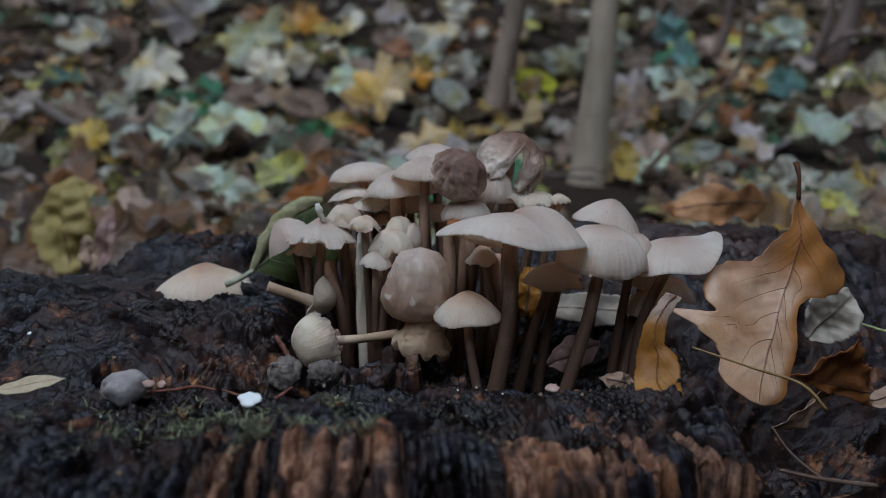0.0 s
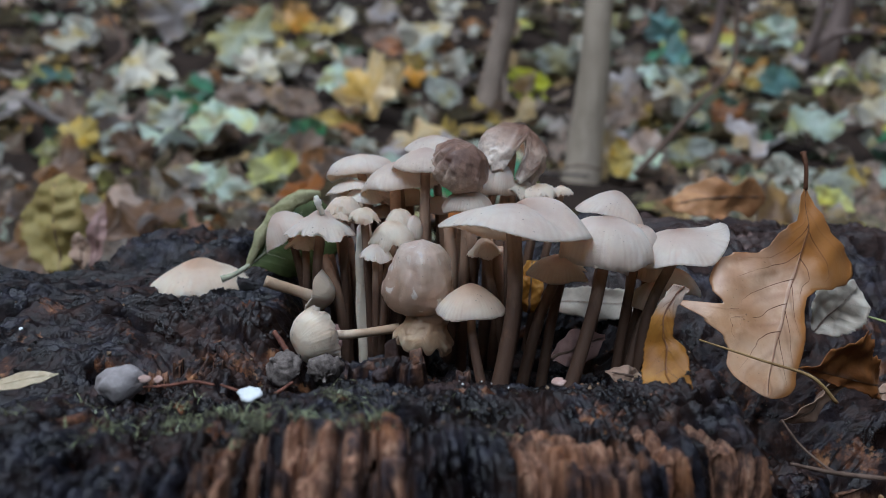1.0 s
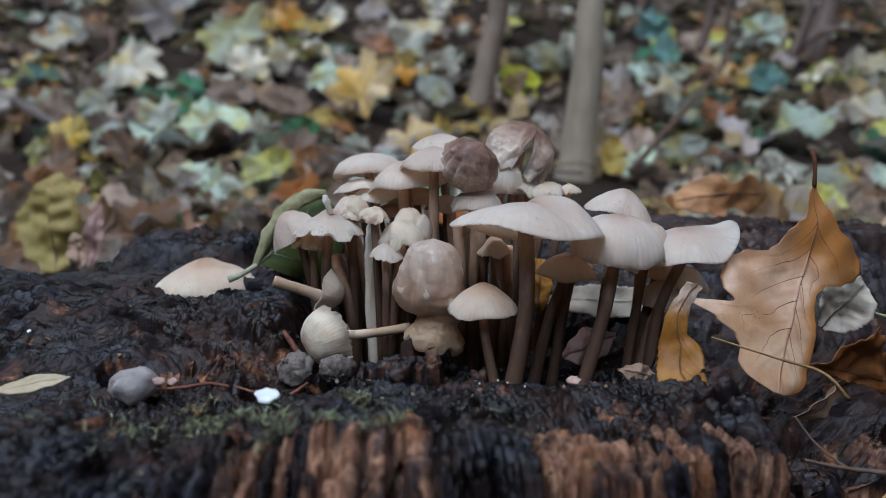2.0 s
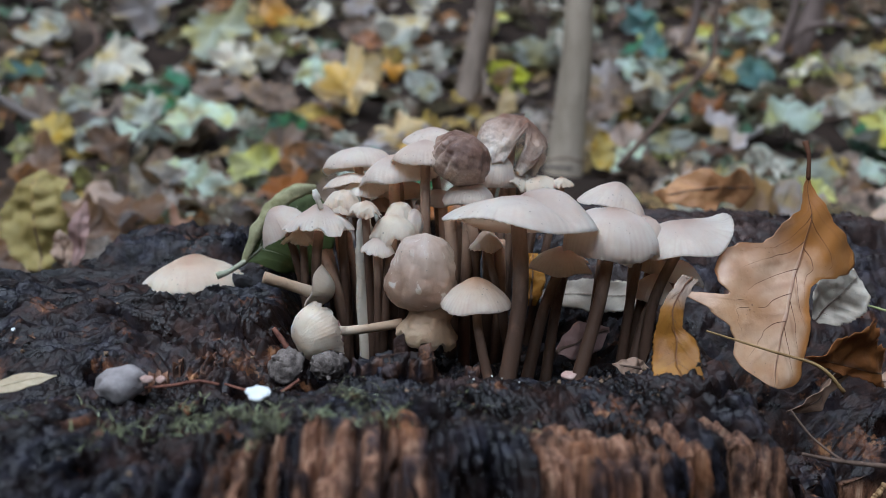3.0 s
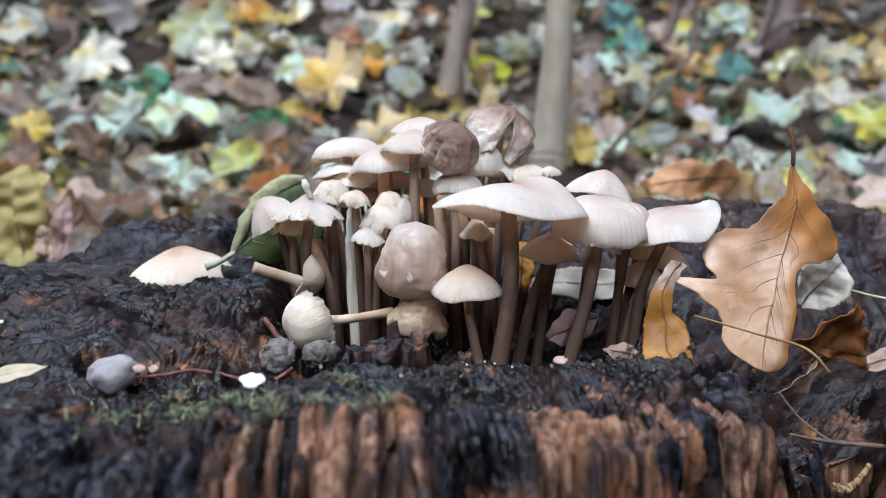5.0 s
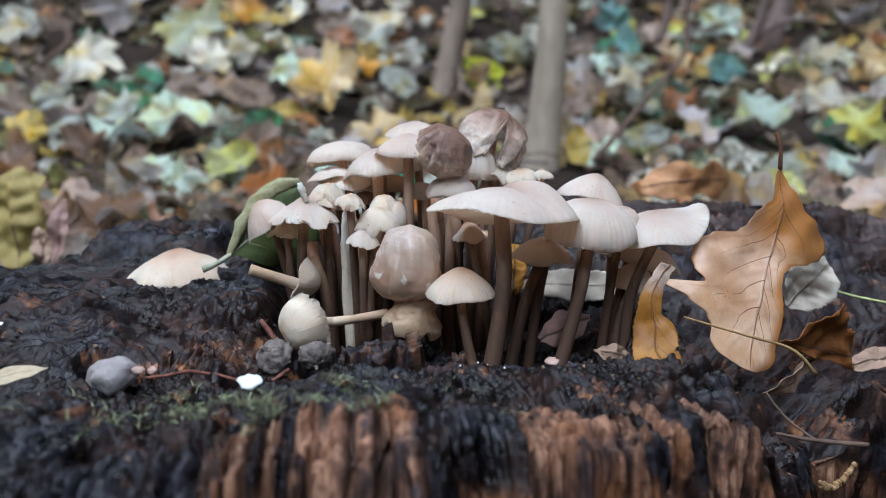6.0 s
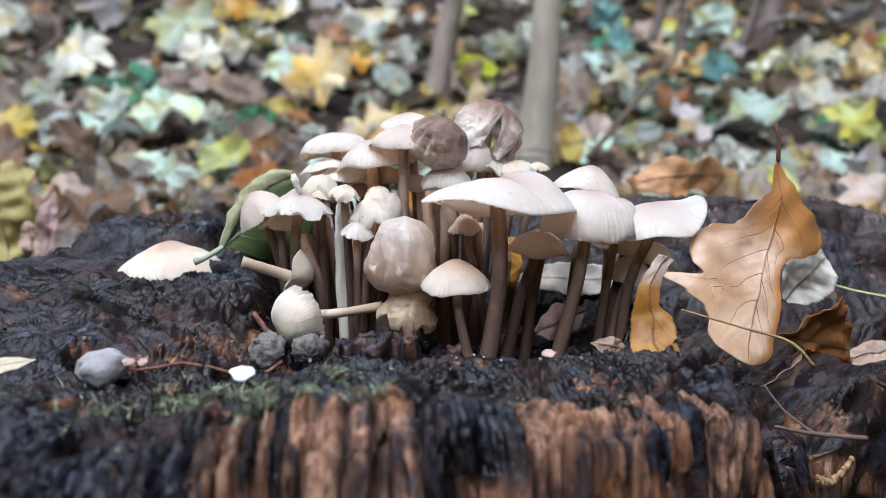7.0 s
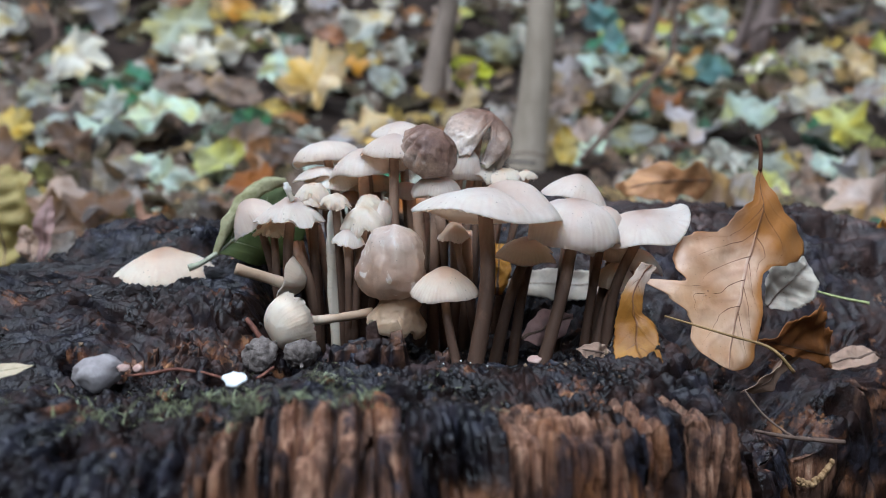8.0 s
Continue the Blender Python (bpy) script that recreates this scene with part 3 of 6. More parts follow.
# ---- ground ----
GROUND_Y = (-300, -20, 0.0, 0.3, 0.6, 0.85, 1.14, 1.64, 2.2, 3.2, 5.0, 9.0, 300)
GROUND_Z = (-0.2, -0.1, 0.05, 0.12, 0.20, 0.245, 0.29, 0.43, 0.68, 1.2, 2.1, 3.2, 6.0)


def ground_z(x, y):
    z = float(np.interp(y, GROUND_Y, GROUND_Z))
    return z + 0.03 * noise.noise(Vector((x * 1.6, y * 1.6, 0))) * min(1, abs(y) + abs(x)) + 0.010 * noise.noise(Vector((x * 9, y * 9, 4)))


def ground_axis(lo, hi, step, far, n):
    inner = list(np.arange(lo, hi + 1e-6, step))
    out = [(far - hi) * (k / n) ** 3 for k in range(1, n + 1)]
    return [lo - v for v in reversed(out)] + inner + [hi + v for v in out]


bm = bmesh.new()
xs, ys = ground_axis(-2.0, 2.0, 0.04, 300, 16), ground_axis(-0.6, 3.6, 0.04, 300, 16)
sheet(bm, [[(x, y, ground_z(x, y)) for x in xs] for y in ys])
bmesh.ops.recalc_face_normals(bm, faces=bm.faces)
tagged(part("ground", bm, M["soil"]), "dark damp woodland soil rising to a bank", "ground", kind="structure")


# ---- unseen woods added all round to block low sky light ----
def light_block_ring():
    """Added, unseen dark undergrowth that closes the clearing and cuts low sky light."""
    bm = bmesh.new()
    rows = []
    for i in range(14):
        t = i / 13
        row = []
        for j in range(140):
            a = 2 * math.pi * j / 140
            p = Vector((math.cos(a) * 4, math.sin(a) * 4, t * 3))
            r = 8.5 + 1.6 * noise.noise(p) + 0.8 * noise.noise(p * 3)
            y = r * math.sin(a)
            z0 = float(np.interp(y, GROUND_Y, GROUND_Z)) - 0.3
            row.append((r * math.cos(a), y, z0 + t * (7.5 + 2.0 * noise.noise(Vector((math.cos(a) * 6, math.sin(a) * 6, 3))))))
        rows.append(row)
    sheet(bm, rows, True)
    m = Mat("woods", 0.95)
    v = m.coords()
    m.colour(m.ramp(m.noise(v, 3, 8, 0.7), (0.3, (0.03, 0.033, 0.016)), (0.55, (0.12, 0.10, 0.045)), (0.75, (0.26, 0.19, 0.075)))).bump(m.noise(v, 8, 8), 0.3, 1.0)
    return tagged(part("backdrop", bm, m.m), "unseen dim undergrowth ring added to block low light", "woods", kind="structure")


light_block_ring()

# ---- the stump ----
SX, SY = -0.03, 0.40
R_ANG = (-180, -150, -120, -95, -75, -66, -59, -52, -45, -35, -27, -18, -8, 0, 30, 60, 90, 120, 132, 144, 152, 160, 167, 172, 180)
R_LEN = (0.34, 0.30, 0.235, 0.190, 0.189, 0.193, 0.190, 0.190, 0.196, 0.200, 0.202, 0.206, 0.26, 0.35, 0.27, 0.175, 0.14, 0.15, 0.165, 0.180, 0.185, 0.170, 0.185, 0.25, 0.34)


def step(a, b, v):
    t = min(1, max(0, (v - a) / (b - a)))
    return t * t * (3 - 2 * t)


def stump_radius(deg):
    r = float(np.interp(deg, R_ANG, R_LEN))
    a = radians(deg)
    return r * (1 + 0.018 * noise.noise(Vector((math.cos(a) * 5, math.sin(a) * 5, 0))))


def stump_top(x, y):
    """Height of the stump's broken top, large forms only."""
    z = 0.274 + 0.004 * noise.noise(Vector((x * 14, y * 14, 2)))
    z += 0.005 * step(0.27, 0.235, y) * step(0.10, 0.0, x) + 0.004 * step(0.245, 0.222, y) * step(0.06, 0.02, x) * step(-0.09, -0.04, x)
    z -= 0.010 * step(0.285, 0.31, y) * step(-0.07, -0.05, x) * step(0.10, 0.07, x)
    # the hollow where acorn cups and a fallen mushroom lie
    z -= 0.015 * math.exp(-((x + 0.057) / 0.028) ** 2 - ((y - 0.335) / 0.035) ** 2)
    z -= 0.008 * step(0.315, 0.335, y) * step(0.42, 0.38, y) * step(-0.06, -0.03, x) * step(0.11, 0.08, x)
    left = step(-0.065, -0.085, x)
    z += left * 0.016 * step(0.31, 0.38, y)
    z -= 0.007 * left * math.exp(-((y - 0.30) / 0.018) ** 2)
    z += 0.015 * step(-0.10, -0.115, x) * step(0.448, 0.456, y) * step(-0.205, -0.190, x)
    right = step(0.05, 0.09, x)
    z += 0.034 * right * step(0.40, 0.47, y)
    z -= 0.040 * step(0.098, 0.130, x) * step(0.43, 0.37, y)
    z -= 0.028 * math.exp(-((x - 0.172) / 0.03) ** 2 - ((y - 0.350) / 0.022) ** 2)
    z += 0.026 * (1 - right) * step(-0.10, -0.08, x) * step(0.42, 0.47, y)
    return z


def stump_detail(x, y):
    """Charred crust: ledges along the grain, rounded knobs on them and deep hollows between."""
    p = Vector((x, y, 0))
    warp = Vector((noise.noise(p * 40), noise.noise(p * 40 + Vector((9, 4, 0))), 0)) * 0.010
    q = p + warp
    d = noise.voronoi(Vector((q.x * 80, q.y * 170, 0)))[0][0]
    e = noise.voronoi(Vector((q.x * 230, q.y * 360, 3)))[0][0]
    a = noise.fractal(p * 26, 0.9, 2.1, 3)
    ledge = noise.noise(Vector((q.x * 11 + q.y * 10, q.y * 70 - q.x * 14, 6)))
    rill = 0.4 - abs(noise.noise(Vector((q.x * 26 + q.y * 20, q.y * 150 - q.x * 40, 16))))
    bumpy = step(-0.25, 0.35, noise.noise(p * 15 + Vector((2, 8, 0))))
    h = 0.0055 * a + 0.0060 * ledge + 0.0060 * rill
    h += (0.25 + 0.75 * bumpy) * 0.0085 * (0.3 - d ** 1.6) + (0.25 + 0.75 * bumpy) * 0.0058 * (0.3 - e ** 1.4) + 0.0020 * (0.3 - noise.voronoi(Vector((q.x * 480, q.y * 560, 5)))[0][0])
    hole = noise.noise(Vector((q.x * 34, q.y * 80, 11)))
    return h - 0.018 * step(0.22, 0.45, hole)


def chance(i, k=0.0):
    """A fixed random share for a column of fibres."""
    v = math.sin(i * 127.1 + k * 311.7) * 43758.5453
    return v - math.floor(v)


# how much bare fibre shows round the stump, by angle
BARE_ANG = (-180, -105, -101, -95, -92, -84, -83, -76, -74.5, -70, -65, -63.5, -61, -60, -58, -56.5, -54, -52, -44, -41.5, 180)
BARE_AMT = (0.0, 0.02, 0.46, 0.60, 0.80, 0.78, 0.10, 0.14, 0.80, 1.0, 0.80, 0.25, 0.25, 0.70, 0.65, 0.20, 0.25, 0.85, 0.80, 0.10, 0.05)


def fibre_column(a, z, r):
    """Which upright column of fibres a point of the side lies in, and how far across it."""
    u = a * r
    v = (u + 0.0036 * noise.noise(Vector((u * 70, z * 30, 7)))) / 0.0060
    v += 1.3 * noise.noise(Vector((v * 0.4, 0, 3)))
    i = math.floor(v)
    return i, v - i, u


def side_detail(a, z, r, depth):
    """Broken fibres down the side: columns of uneven depth, dark cracks between, missing slivers."""
    i, f, u = fibre_column(a, z, r)
    across = 1 - abs(2 * f - 1) ** 3
    g = 0.0024 * across + 0.0050 * (chance(i) - 0.5) + 0.0035 * noise.noise(Vector((u * 28, z * 26, 3)))
    brk = 0.004 + 0.03 * chance(i, 1)
    g -= (0.0045 * (chance(i, 2) - 0.35)) * step(brk, brk + 0.0015, depth + 0.002 * noise.noise(Vector((u * 500, z * 60, 1))))
    brk = 0.012 + 0.04 * chance(i, 4)
    g += (0.0040 * (chance(i, 5) - 0.5)) * step(brk, brk + 0.001, depth + 0.003 * noise.noise(Vector((u * 500, z * 60, 9))))
    g += 0.0011 * noise.noise(Vector((u * 520, z * 40, 5))) + 0.0008 * noise.noise(Vector((u * 640, z * 420, 5)))
    crack = step(0.17, 0.0, min(f, 1 - f)) * (0.35 + 0.65 * chance(i + (f > 0.5), 3))
    c = abs(noise.noise(Vector((u * 26, z * 5, 12))))
    crack = max(crack, 1.3 * max(0, 0.045 - c) / 0.045)
    return g - 0.0065 * crack, min(1, crack)


def crest_blocks(a, r, rr):
    """The charred lip, checked into small rounded blocks: height to add."""
    i, f, u = fibre_column(a, 0.27, r)
    rho = (r - rr) / 0.0062 + chance(i, 6)
    j = math.floor(rho)
    g = rho - j
    edge = max(abs(2 * f - 1) ** 4, abs(2 * g - 1) ** 4)
    return 0.0048 * (chance(i * 3 + j * 17, 7) - 0.5) - 0.0036 * edge


def stump_angles():
    out, d = [], -180.0
    while d < 180:
        out.append(d)
        d += 0.17 if -122 < d < -36 else (0.24 if -170 < d < -5 else 0.5)
    return out


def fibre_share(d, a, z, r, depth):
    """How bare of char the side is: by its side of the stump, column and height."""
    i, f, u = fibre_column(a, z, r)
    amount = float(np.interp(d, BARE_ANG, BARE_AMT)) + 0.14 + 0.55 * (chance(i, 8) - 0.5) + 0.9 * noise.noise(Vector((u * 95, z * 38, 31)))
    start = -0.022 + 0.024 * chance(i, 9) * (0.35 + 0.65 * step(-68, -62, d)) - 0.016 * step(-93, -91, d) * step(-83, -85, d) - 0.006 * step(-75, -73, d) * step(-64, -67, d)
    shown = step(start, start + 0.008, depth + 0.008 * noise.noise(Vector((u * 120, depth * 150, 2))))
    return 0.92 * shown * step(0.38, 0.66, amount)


def build_stump():
    angs = stump_angles()
    bm = bmesh.new()
    rows, side, bare, rot = [], [], [], []
    ntop, nside = 260, 76
    for i in range(ntop):
        s = 0.02 + 0.98 * (i / (ntop - 1)) ** 0.75
        row = []
        for d in angs:
            a, r = radians(d), stump_radius(d)
            front = step(-150, -125, d) * step(-28, -45, d)
            sd, ck = side_detail(a, 0.27, r, 0.0) if s > 0.7 else (0.0, 0.0)
            rr = s * r + sd * s ** 12
            x, y = SX + rr * math.cos(a), SY + rr * math.sin(a)
            h = stump_detail(x, y)
            lip = front * step(0.05, 0.012, r * (1 - s))
            z = stump_top(x, y) + h * (1 - 0.55 * lip) - 0.005 * max(0, (s - 0.93) / 0.07) ** 2 - 0.008 * ck * s ** 14 * front
            if lip > 0:
                z += lip * crest_blocks(a, r, s * r)
            row.append((x, y, z))
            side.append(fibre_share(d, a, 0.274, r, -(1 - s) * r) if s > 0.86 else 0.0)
            bare.append(step(0.41, 0.46, y) * step(0.06, 0.10, x))
            rot.append(max(math.exp(-((x + 0.098) / 0.040) ** 2 - ((y - 0.335) / 0.030) ** 2), 0.5 * step(0.095, 0.125, x) * step(0.44, 0.40, y)))
        rows.append(row)
    tops = rows[-1]
    for i in range(1, nside + 1):
        t = i / nside
        row = []
        for d, tp in zip(angs, tops):
            a, r = radians(d), stump_radius(d)
            depth = 0.24 * t ** 1.4
            z = tp[2] - depth
            sd, ck = side_detail(a, z, r, depth)
            rr = r + sd + 0.02 * depth / 0.24 + 0.004 * math.sin(min(1, t * 5) * math.pi / 2)
            row.append((SX + rr * math.cos(a), SY + rr * math.sin(a), z))
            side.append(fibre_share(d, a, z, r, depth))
            bare.append(0.0)
            rot.append(0.0)
        rows.append(row)
    vs = sheet(bm, rows, True)
    bm.faces.new(vs[0])
    bmesh.ops.recalc_face_normals(bm, faces=bm.faces)
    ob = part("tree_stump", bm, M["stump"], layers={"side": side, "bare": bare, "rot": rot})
    return tagged(ob, "rotten tree stump with charred black top and orange broken fibres", "tree stump")


stump = build_stump()


# ---- mushroom cluster ----
PALE = "cream mushroom with a smooth domed cap and brown stem"
mushroom((0.0204, 0.3180, 0.2668), (0.0296, 0.3400, 0.3286), 0.0325, 0.0093, "large cream mushroom with folded wavy cap on thick brown stem", (0.08, 0.20, 1), "pale", 0.0038, 0.0036, (0.004, 0, 0), seed=3, umbo=0.35, wave=0.05, fold=0.11, dip=0.15, dip_at=-0.85, droop=0.05, lobes=2, ribs=0.005, bulge=0.20, bulge_at=-0.15)
mushroom((0.0501, 0.3250, 0.2651), (0.0718, 0.3500, 0.3187), 0.0234, 0.0134, "cream mushroom with ribbed bell cap leaning over dark stem", (0.05, -0.06, 1), "pale", 0.0032, 0.0028, (0.003, 0, 0), seed=5, umbo=0.03, dome=0.75, droop=0.24, ribs=0.010, wave=0.06, lobes=4)
mushroom((0.0850, 0.3450, 0.2616), (0.1055, 0.3560, 0.3155), 0.0224, 0.0097, "cream mushroom with a wide cap and upturned rim", (-0.16, -0.10, 1), "pale", 0.0028, 0, (-0.004, 0, 0), seed=8, umbo=0.2, wave=0.06, lift=0.40, lift_at=0.0, dip=0.06, dip_at=-1.2, ribs=0.012)
mushroom((0.0660, 0.3660, 0.2597), (0.0802, 0.3840, 0.3278), 0.0174, 0.0121, "cream mushroom tilted on the far side", (0.34, 0.0, 1), "pale", 0.0031, seed=9, umbo=0.3)
mushroom((0.0166, 0.3200, 0.2698), (0.0111, 0.3350, 0.2941), 0.0151, 0.0103, "small tan mushroom with conical cap and curved stem", (-0.02, -0.08, 1), "tan", 0.0023, 0.0020, (-0.002, 0, 0), seed=11, umbo=0.35, wave=0.03)
mushroom((0.0333, 0.3450, 0.2645), (0.0520, 0.3640, 0.3033), 0.0144, 0.0090, "brownish mushroom under the larger caps", (0.08, -0.06, 1), "tan", 0.0029, seed=12, wave=0.05)
mushroom((0.0428, 0.3500, 0.2616), (0.0572, 0.3750, 0.3040), 0.0103, 0.0064, PALE, (0, 0, 1), "tan", 0.0027, seed=13)
mushroom((0.0796, 0.3450, 0.2654), (0.0953, 0.3620, 0.2904), 0.0109, 0.0094, "small tan mushroom with a steep cap", (0.05, -0.05, 1), "tan", 0.0022, seed=14, umbo=0.2, droop=0.1)
mushroom((0.0800, 0.3520, 0.2586), (0.0962, 0.3720, 0.3011), 0.0107, 0.0102, "tan mushroom behind the pale caps", (0.1, 0.0, 1), "tan", 0.0027, seed=15)
mushroom((-0.0223, 0.3900, 0.2586), (-0.0421, 0.4180, 0.3479), 0.0189, 0.0092, PALE, (-0.08, 0.14, 1), "pale", 0.0030, seed=16, dome=0.75, umbo=0.15, droop=0.1)
mushroom((-0.0330, 0.3850, 0.2630), (-0.0453, 0.4080, 0.3378), 0.0140, 0.0067, PALE, (-0.05, 0.16, 1), "pale", 0.0027, seed=17, dome=0.75, umbo=0.15)
mushroom((-0.0168, 0.3750, 0.2625), (-0.0216, 0.3980, 0.3408), 0.0196, 0.0131, "cream mushroom with a broad sloping cap", (-0.10, 0.08, 1), "pale", 0.0032, seed=18, dome=0.75, umbo=0.15, wave=0.05)
mushroom((-0.0104, 0.3650, 0.2651), (-0.0084, 0.3860, 0.3508), 0.0159, 0.0100, "cream mushroom high on a straight brown stem", (0.02, 0.0, 1), "pale", 0.0029, 0.0026, seed=19, dome=0.75, umbo=0.2)
mushroom((0.0024, 0.3900, 0.2580), (-0.0038, 0.4120, 0.3593), 0.0153, 0.0073, PALE, (0.0, 0.0, 1), "pale", 0.0027, seed=20, dome=0.75)
mushroom((0.0052, 0.3900, 0.2579), (0.0258, 0.4000, 0.3417), 0.0118, 0.0126, "cream mushroom with a rounded cap", (0.15, -0.05, 1), "pale", 0.0027, seed=21, umbo=0.0, droop=0.25)
mushroom((0.0073, 0.3600, 0.2635), (0.0114, 0.3780, 0.3346), 0.0129, 0.0072, "small cream mushroom with rounded cap", (0.0, -0.02, 1), "pale", 0.0028, seed=22, umbo=0.05, droop=0.15)
mushroom((-0.0583, 0.3750, 0.2797), (-0.0583, 0.3790, 0.3212), 0.0172, 0.0095, "cream mushroom with ragged torn rim on a thin stem", (0.04, 0.02, 1), "pale", 0.0026, 0.0028, (-0.002, 0, 0), seed=26, umbo=0.7, tear=0.30, wave=0.06)
mushroom((-0.0634, 0.3900, 0.2708), (-0.0750, 0.3940, 0.3171), 0.0135, 0.0140, "cream mushroom with a steep drooping cap", (-0.55, -0.05, 1), "pale", 0.0024, seed=27, umbo=0.05, tear=0.12)
mushroom((-0.0466, 0.3900, 0.2704), (-0.0486, 0.4020, 0.3240), 0.0083, 0.0105, PALE, (0, 0, 1), "pale", 0.0027, seed=28)
mushroom((-0.0296, 0.3550, 0.2786), (-0.0234, 0.3660, 0.3201), 0.0115, 0.0085, "small mushroom with torn curled white cap", (0.15, -0.2, 1), "white", 0.0025, seed=29, umbo=0.0, droop=0.25, tear=0.35, wave=0.12, wrinkle=0.1, gills=False)
mushroom((-0.0218, 0.3700, 0.2747), (-0.0153, 0.3780, 0.3212), 0.0067, 0.0083, "small cream mushroom with a rounded cap", (0.2, -0.1, 1), "pale", 0.0023, seed=30, droop=0.3)
mushroom((-0.0311, 0.3550, 0.2773), (-0.0310, 0.3610, 0.3121), 0.0081, 0.0069, "tiny mushroom with a ragged cap", (0.1, -0.1, 1), "pale", 0.0020, 0.0017, seed=31, tear=0.3, umbo=0.1)
mushroom((0.0274, 0.3900, 0.2574), (0.0351, 0.4020, 0.3379), 0.0116, 0.0066, "torn white mushroom with shredded rim", (0.1, -0.1, 1), "white", 0.0025, seed=51, umbo=0.0, tear=0.7, wave=0.12)
mushroom((0.0329, 0.3900, 0.2573), (0.0475, 0.3980, 0.3372), 0.0104, 0.0055, "torn white mushroom with shredded rim", (-0.1, -0.2, 1), "white", 0.0022, seed=52, umbo=0.0, tear=0.8, wave=0.12)
mushroom((0.0303, 0.3600, 0.2616), (0.0191, 0.3720, 0.3117), 0.0087, 0.0076, "small brown mushroom beneath a larger cap", (0.0, -0.05, 1), "tan", 0.0022, seed=53, tear=0.25)
mushroom((0.0820, 0.3560, 0.2569), (0.0914, 0.3850, 0.3018), 0.0116, 0.0105, "tan mushroom deep behind the pale caps", (0.1, 0.0, 1), "tan", 0.0025, seed=54)
mushroom((0.0750, 0.3480, 0.2587), (0.0880, 0.3580, 0.3158), 0.0108, 0.0118, "cream mushroom squeezed between two wider caps", (0.15, -0.08, 1), "pale", 0.0024, seed=56, umbo=0.0, droop=0.3, ribs=0.012)
mushroom((-0.0460, 0.3800, 0.2674), (-0.0494, 0.3860, 0.3277), 0.0100, 0.0069, "small white mushroom with ragged lumpy cap", (-0.1, -0.1, 1), "white", 0.0023, seed=57, umbo=0.0, tear=0.3, wave=0.12, wrinkle=0.12)
mushroom((-0.0336, 0.3700, 0.2683), (-0.0361, 0.3640, 0.3296), 0.0075, 0.0055, "torn white mushroom with shredded rim", (0.15, -0.25, 1), "white", 0.0023, seed=58, umbo=0.0, tear=0.5, wave=0.14, wrinkle=0.12)
mushroom((0.0950, 0.3560, 0.2619), (0.1080, 0.3700, 0.2960), 0.0132, 0.0091, "tan mushroom half hidden under the pale caps", (0.2, -0.05, 1), "tan", 0.0022, seed=59, umbo=0.1)
mushroom((-0.0385, 0.3900, 0.2702), (-0.0375, 0.4050, 0.3351), 0.0139, 0.0072, "cream mushroom low in the crowd of caps", (-0.1, -0.05, 1), "pale", 0.0024, seed=60, umbo=0.1)

mushroom((0.028, 0.3960, 0.2650), (0.04, 0.404, 0.341), 0.0075, 0.0045, "torn white mushroom with shredded rim", (0.05, -0.12, 1), "white", 0.0023, seed=71, umbo=0.0, tear=0.8, wave=0.12, wrinkle=0.10)
mushroom((0.034, 0.3940, 0.2650), (0.05, 0.402, 0.338), 0.0085, 0.005, "torn white mushroom with shredded rim", (0.05, -0.12, 1), "white", 0.0023, seed=72, umbo=0.0, tear=0.9, wave=0.12, wrinkle=0.10)
mushroom((0.04, 0.3920, 0.2650), (0.059, 0.4, 0.338), 0.0062, 0.004, "torn white mushroom with shredded rim", (0.05, -0.12, 1), "white", 0.0023, seed=73, umbo=0.0, tear=0.9, wave=0.12, wrinkle=0.10)
mushroom((-0.066, 0.3850, 0.2650), (-0.068, 0.393, 0.313), 0.0098, 0.006, "white mushroom with ragged rim behind a torn one", (0.05, -0.12, 1), "white", 0.0023, seed=74, umbo=0.0, tear=0.45, wave=0.12, wrinkle=0.10)
mushroom((-0.047, 0.3780, 0.2650), (-0.048, 0.386, 0.33), 0.0095, 0.0085, "white mushroom with ragged lumpy cap", (0.05, -0.12, 1), "white", 0.0023, seed=75, umbo=0.0, tear=0.3, wave=0.12, wrinkle=0.10)
mushroom((-0.018, 0.3720, 0.2650), (-0.021, 0.38, 0.325), 0.0082, 0.008, "small cream mushroom with a rounded cap", (0.05, -0.12, 1), "white", 0.0023, seed=76, umbo=0.0, tear=0.2, wave=0.12, wrinkle=0.10)
mushroom((-0.0130, 0.4060, 0.2640), (-0.017, 0.412, 0.332), 0.015, 0.008, "tan mushroom crowded behind the taller caps", (0.03, 0.05, 1), "tan", 0.0028, seed=81, umbo=0.1, wave=0.06)
mushroom((0.0020, 0.3980, 0.2640), (-0.002, 0.404, 0.329), 0.0118, 0.0075, "tan mushroom crowded behind the taller caps", (0.03, 0.05, 1), "tan", 0.0028, seed=82, umbo=0.1, wave=0.06)
mushroom((-0.0260, 0.4040, 0.2640), (-0.03, 0.41, 0.325), 0.0115, 0.007, "tan mushroom low behind the white caps", (0.03, 0.05, 1), "tan", 0.0028, seed=83, umbo=0.1, wave=0.06)
collapsed((-0.0111, 0.3650, 0.2678), (-0.01, 0.352, 0.306), (0.08, -0.10, 1), 0.0149, 0.0325, "slimy brown mushroom with a long bell cap", "wet", (0.0, 0.62, 0.74, 0.80, 0.87, 0.94, 1.0, 1.04, 1.04, 0.94, 0.70), 32, 0.0022, wrinkle=0.17, furrow=0.09, lean=-0.12)
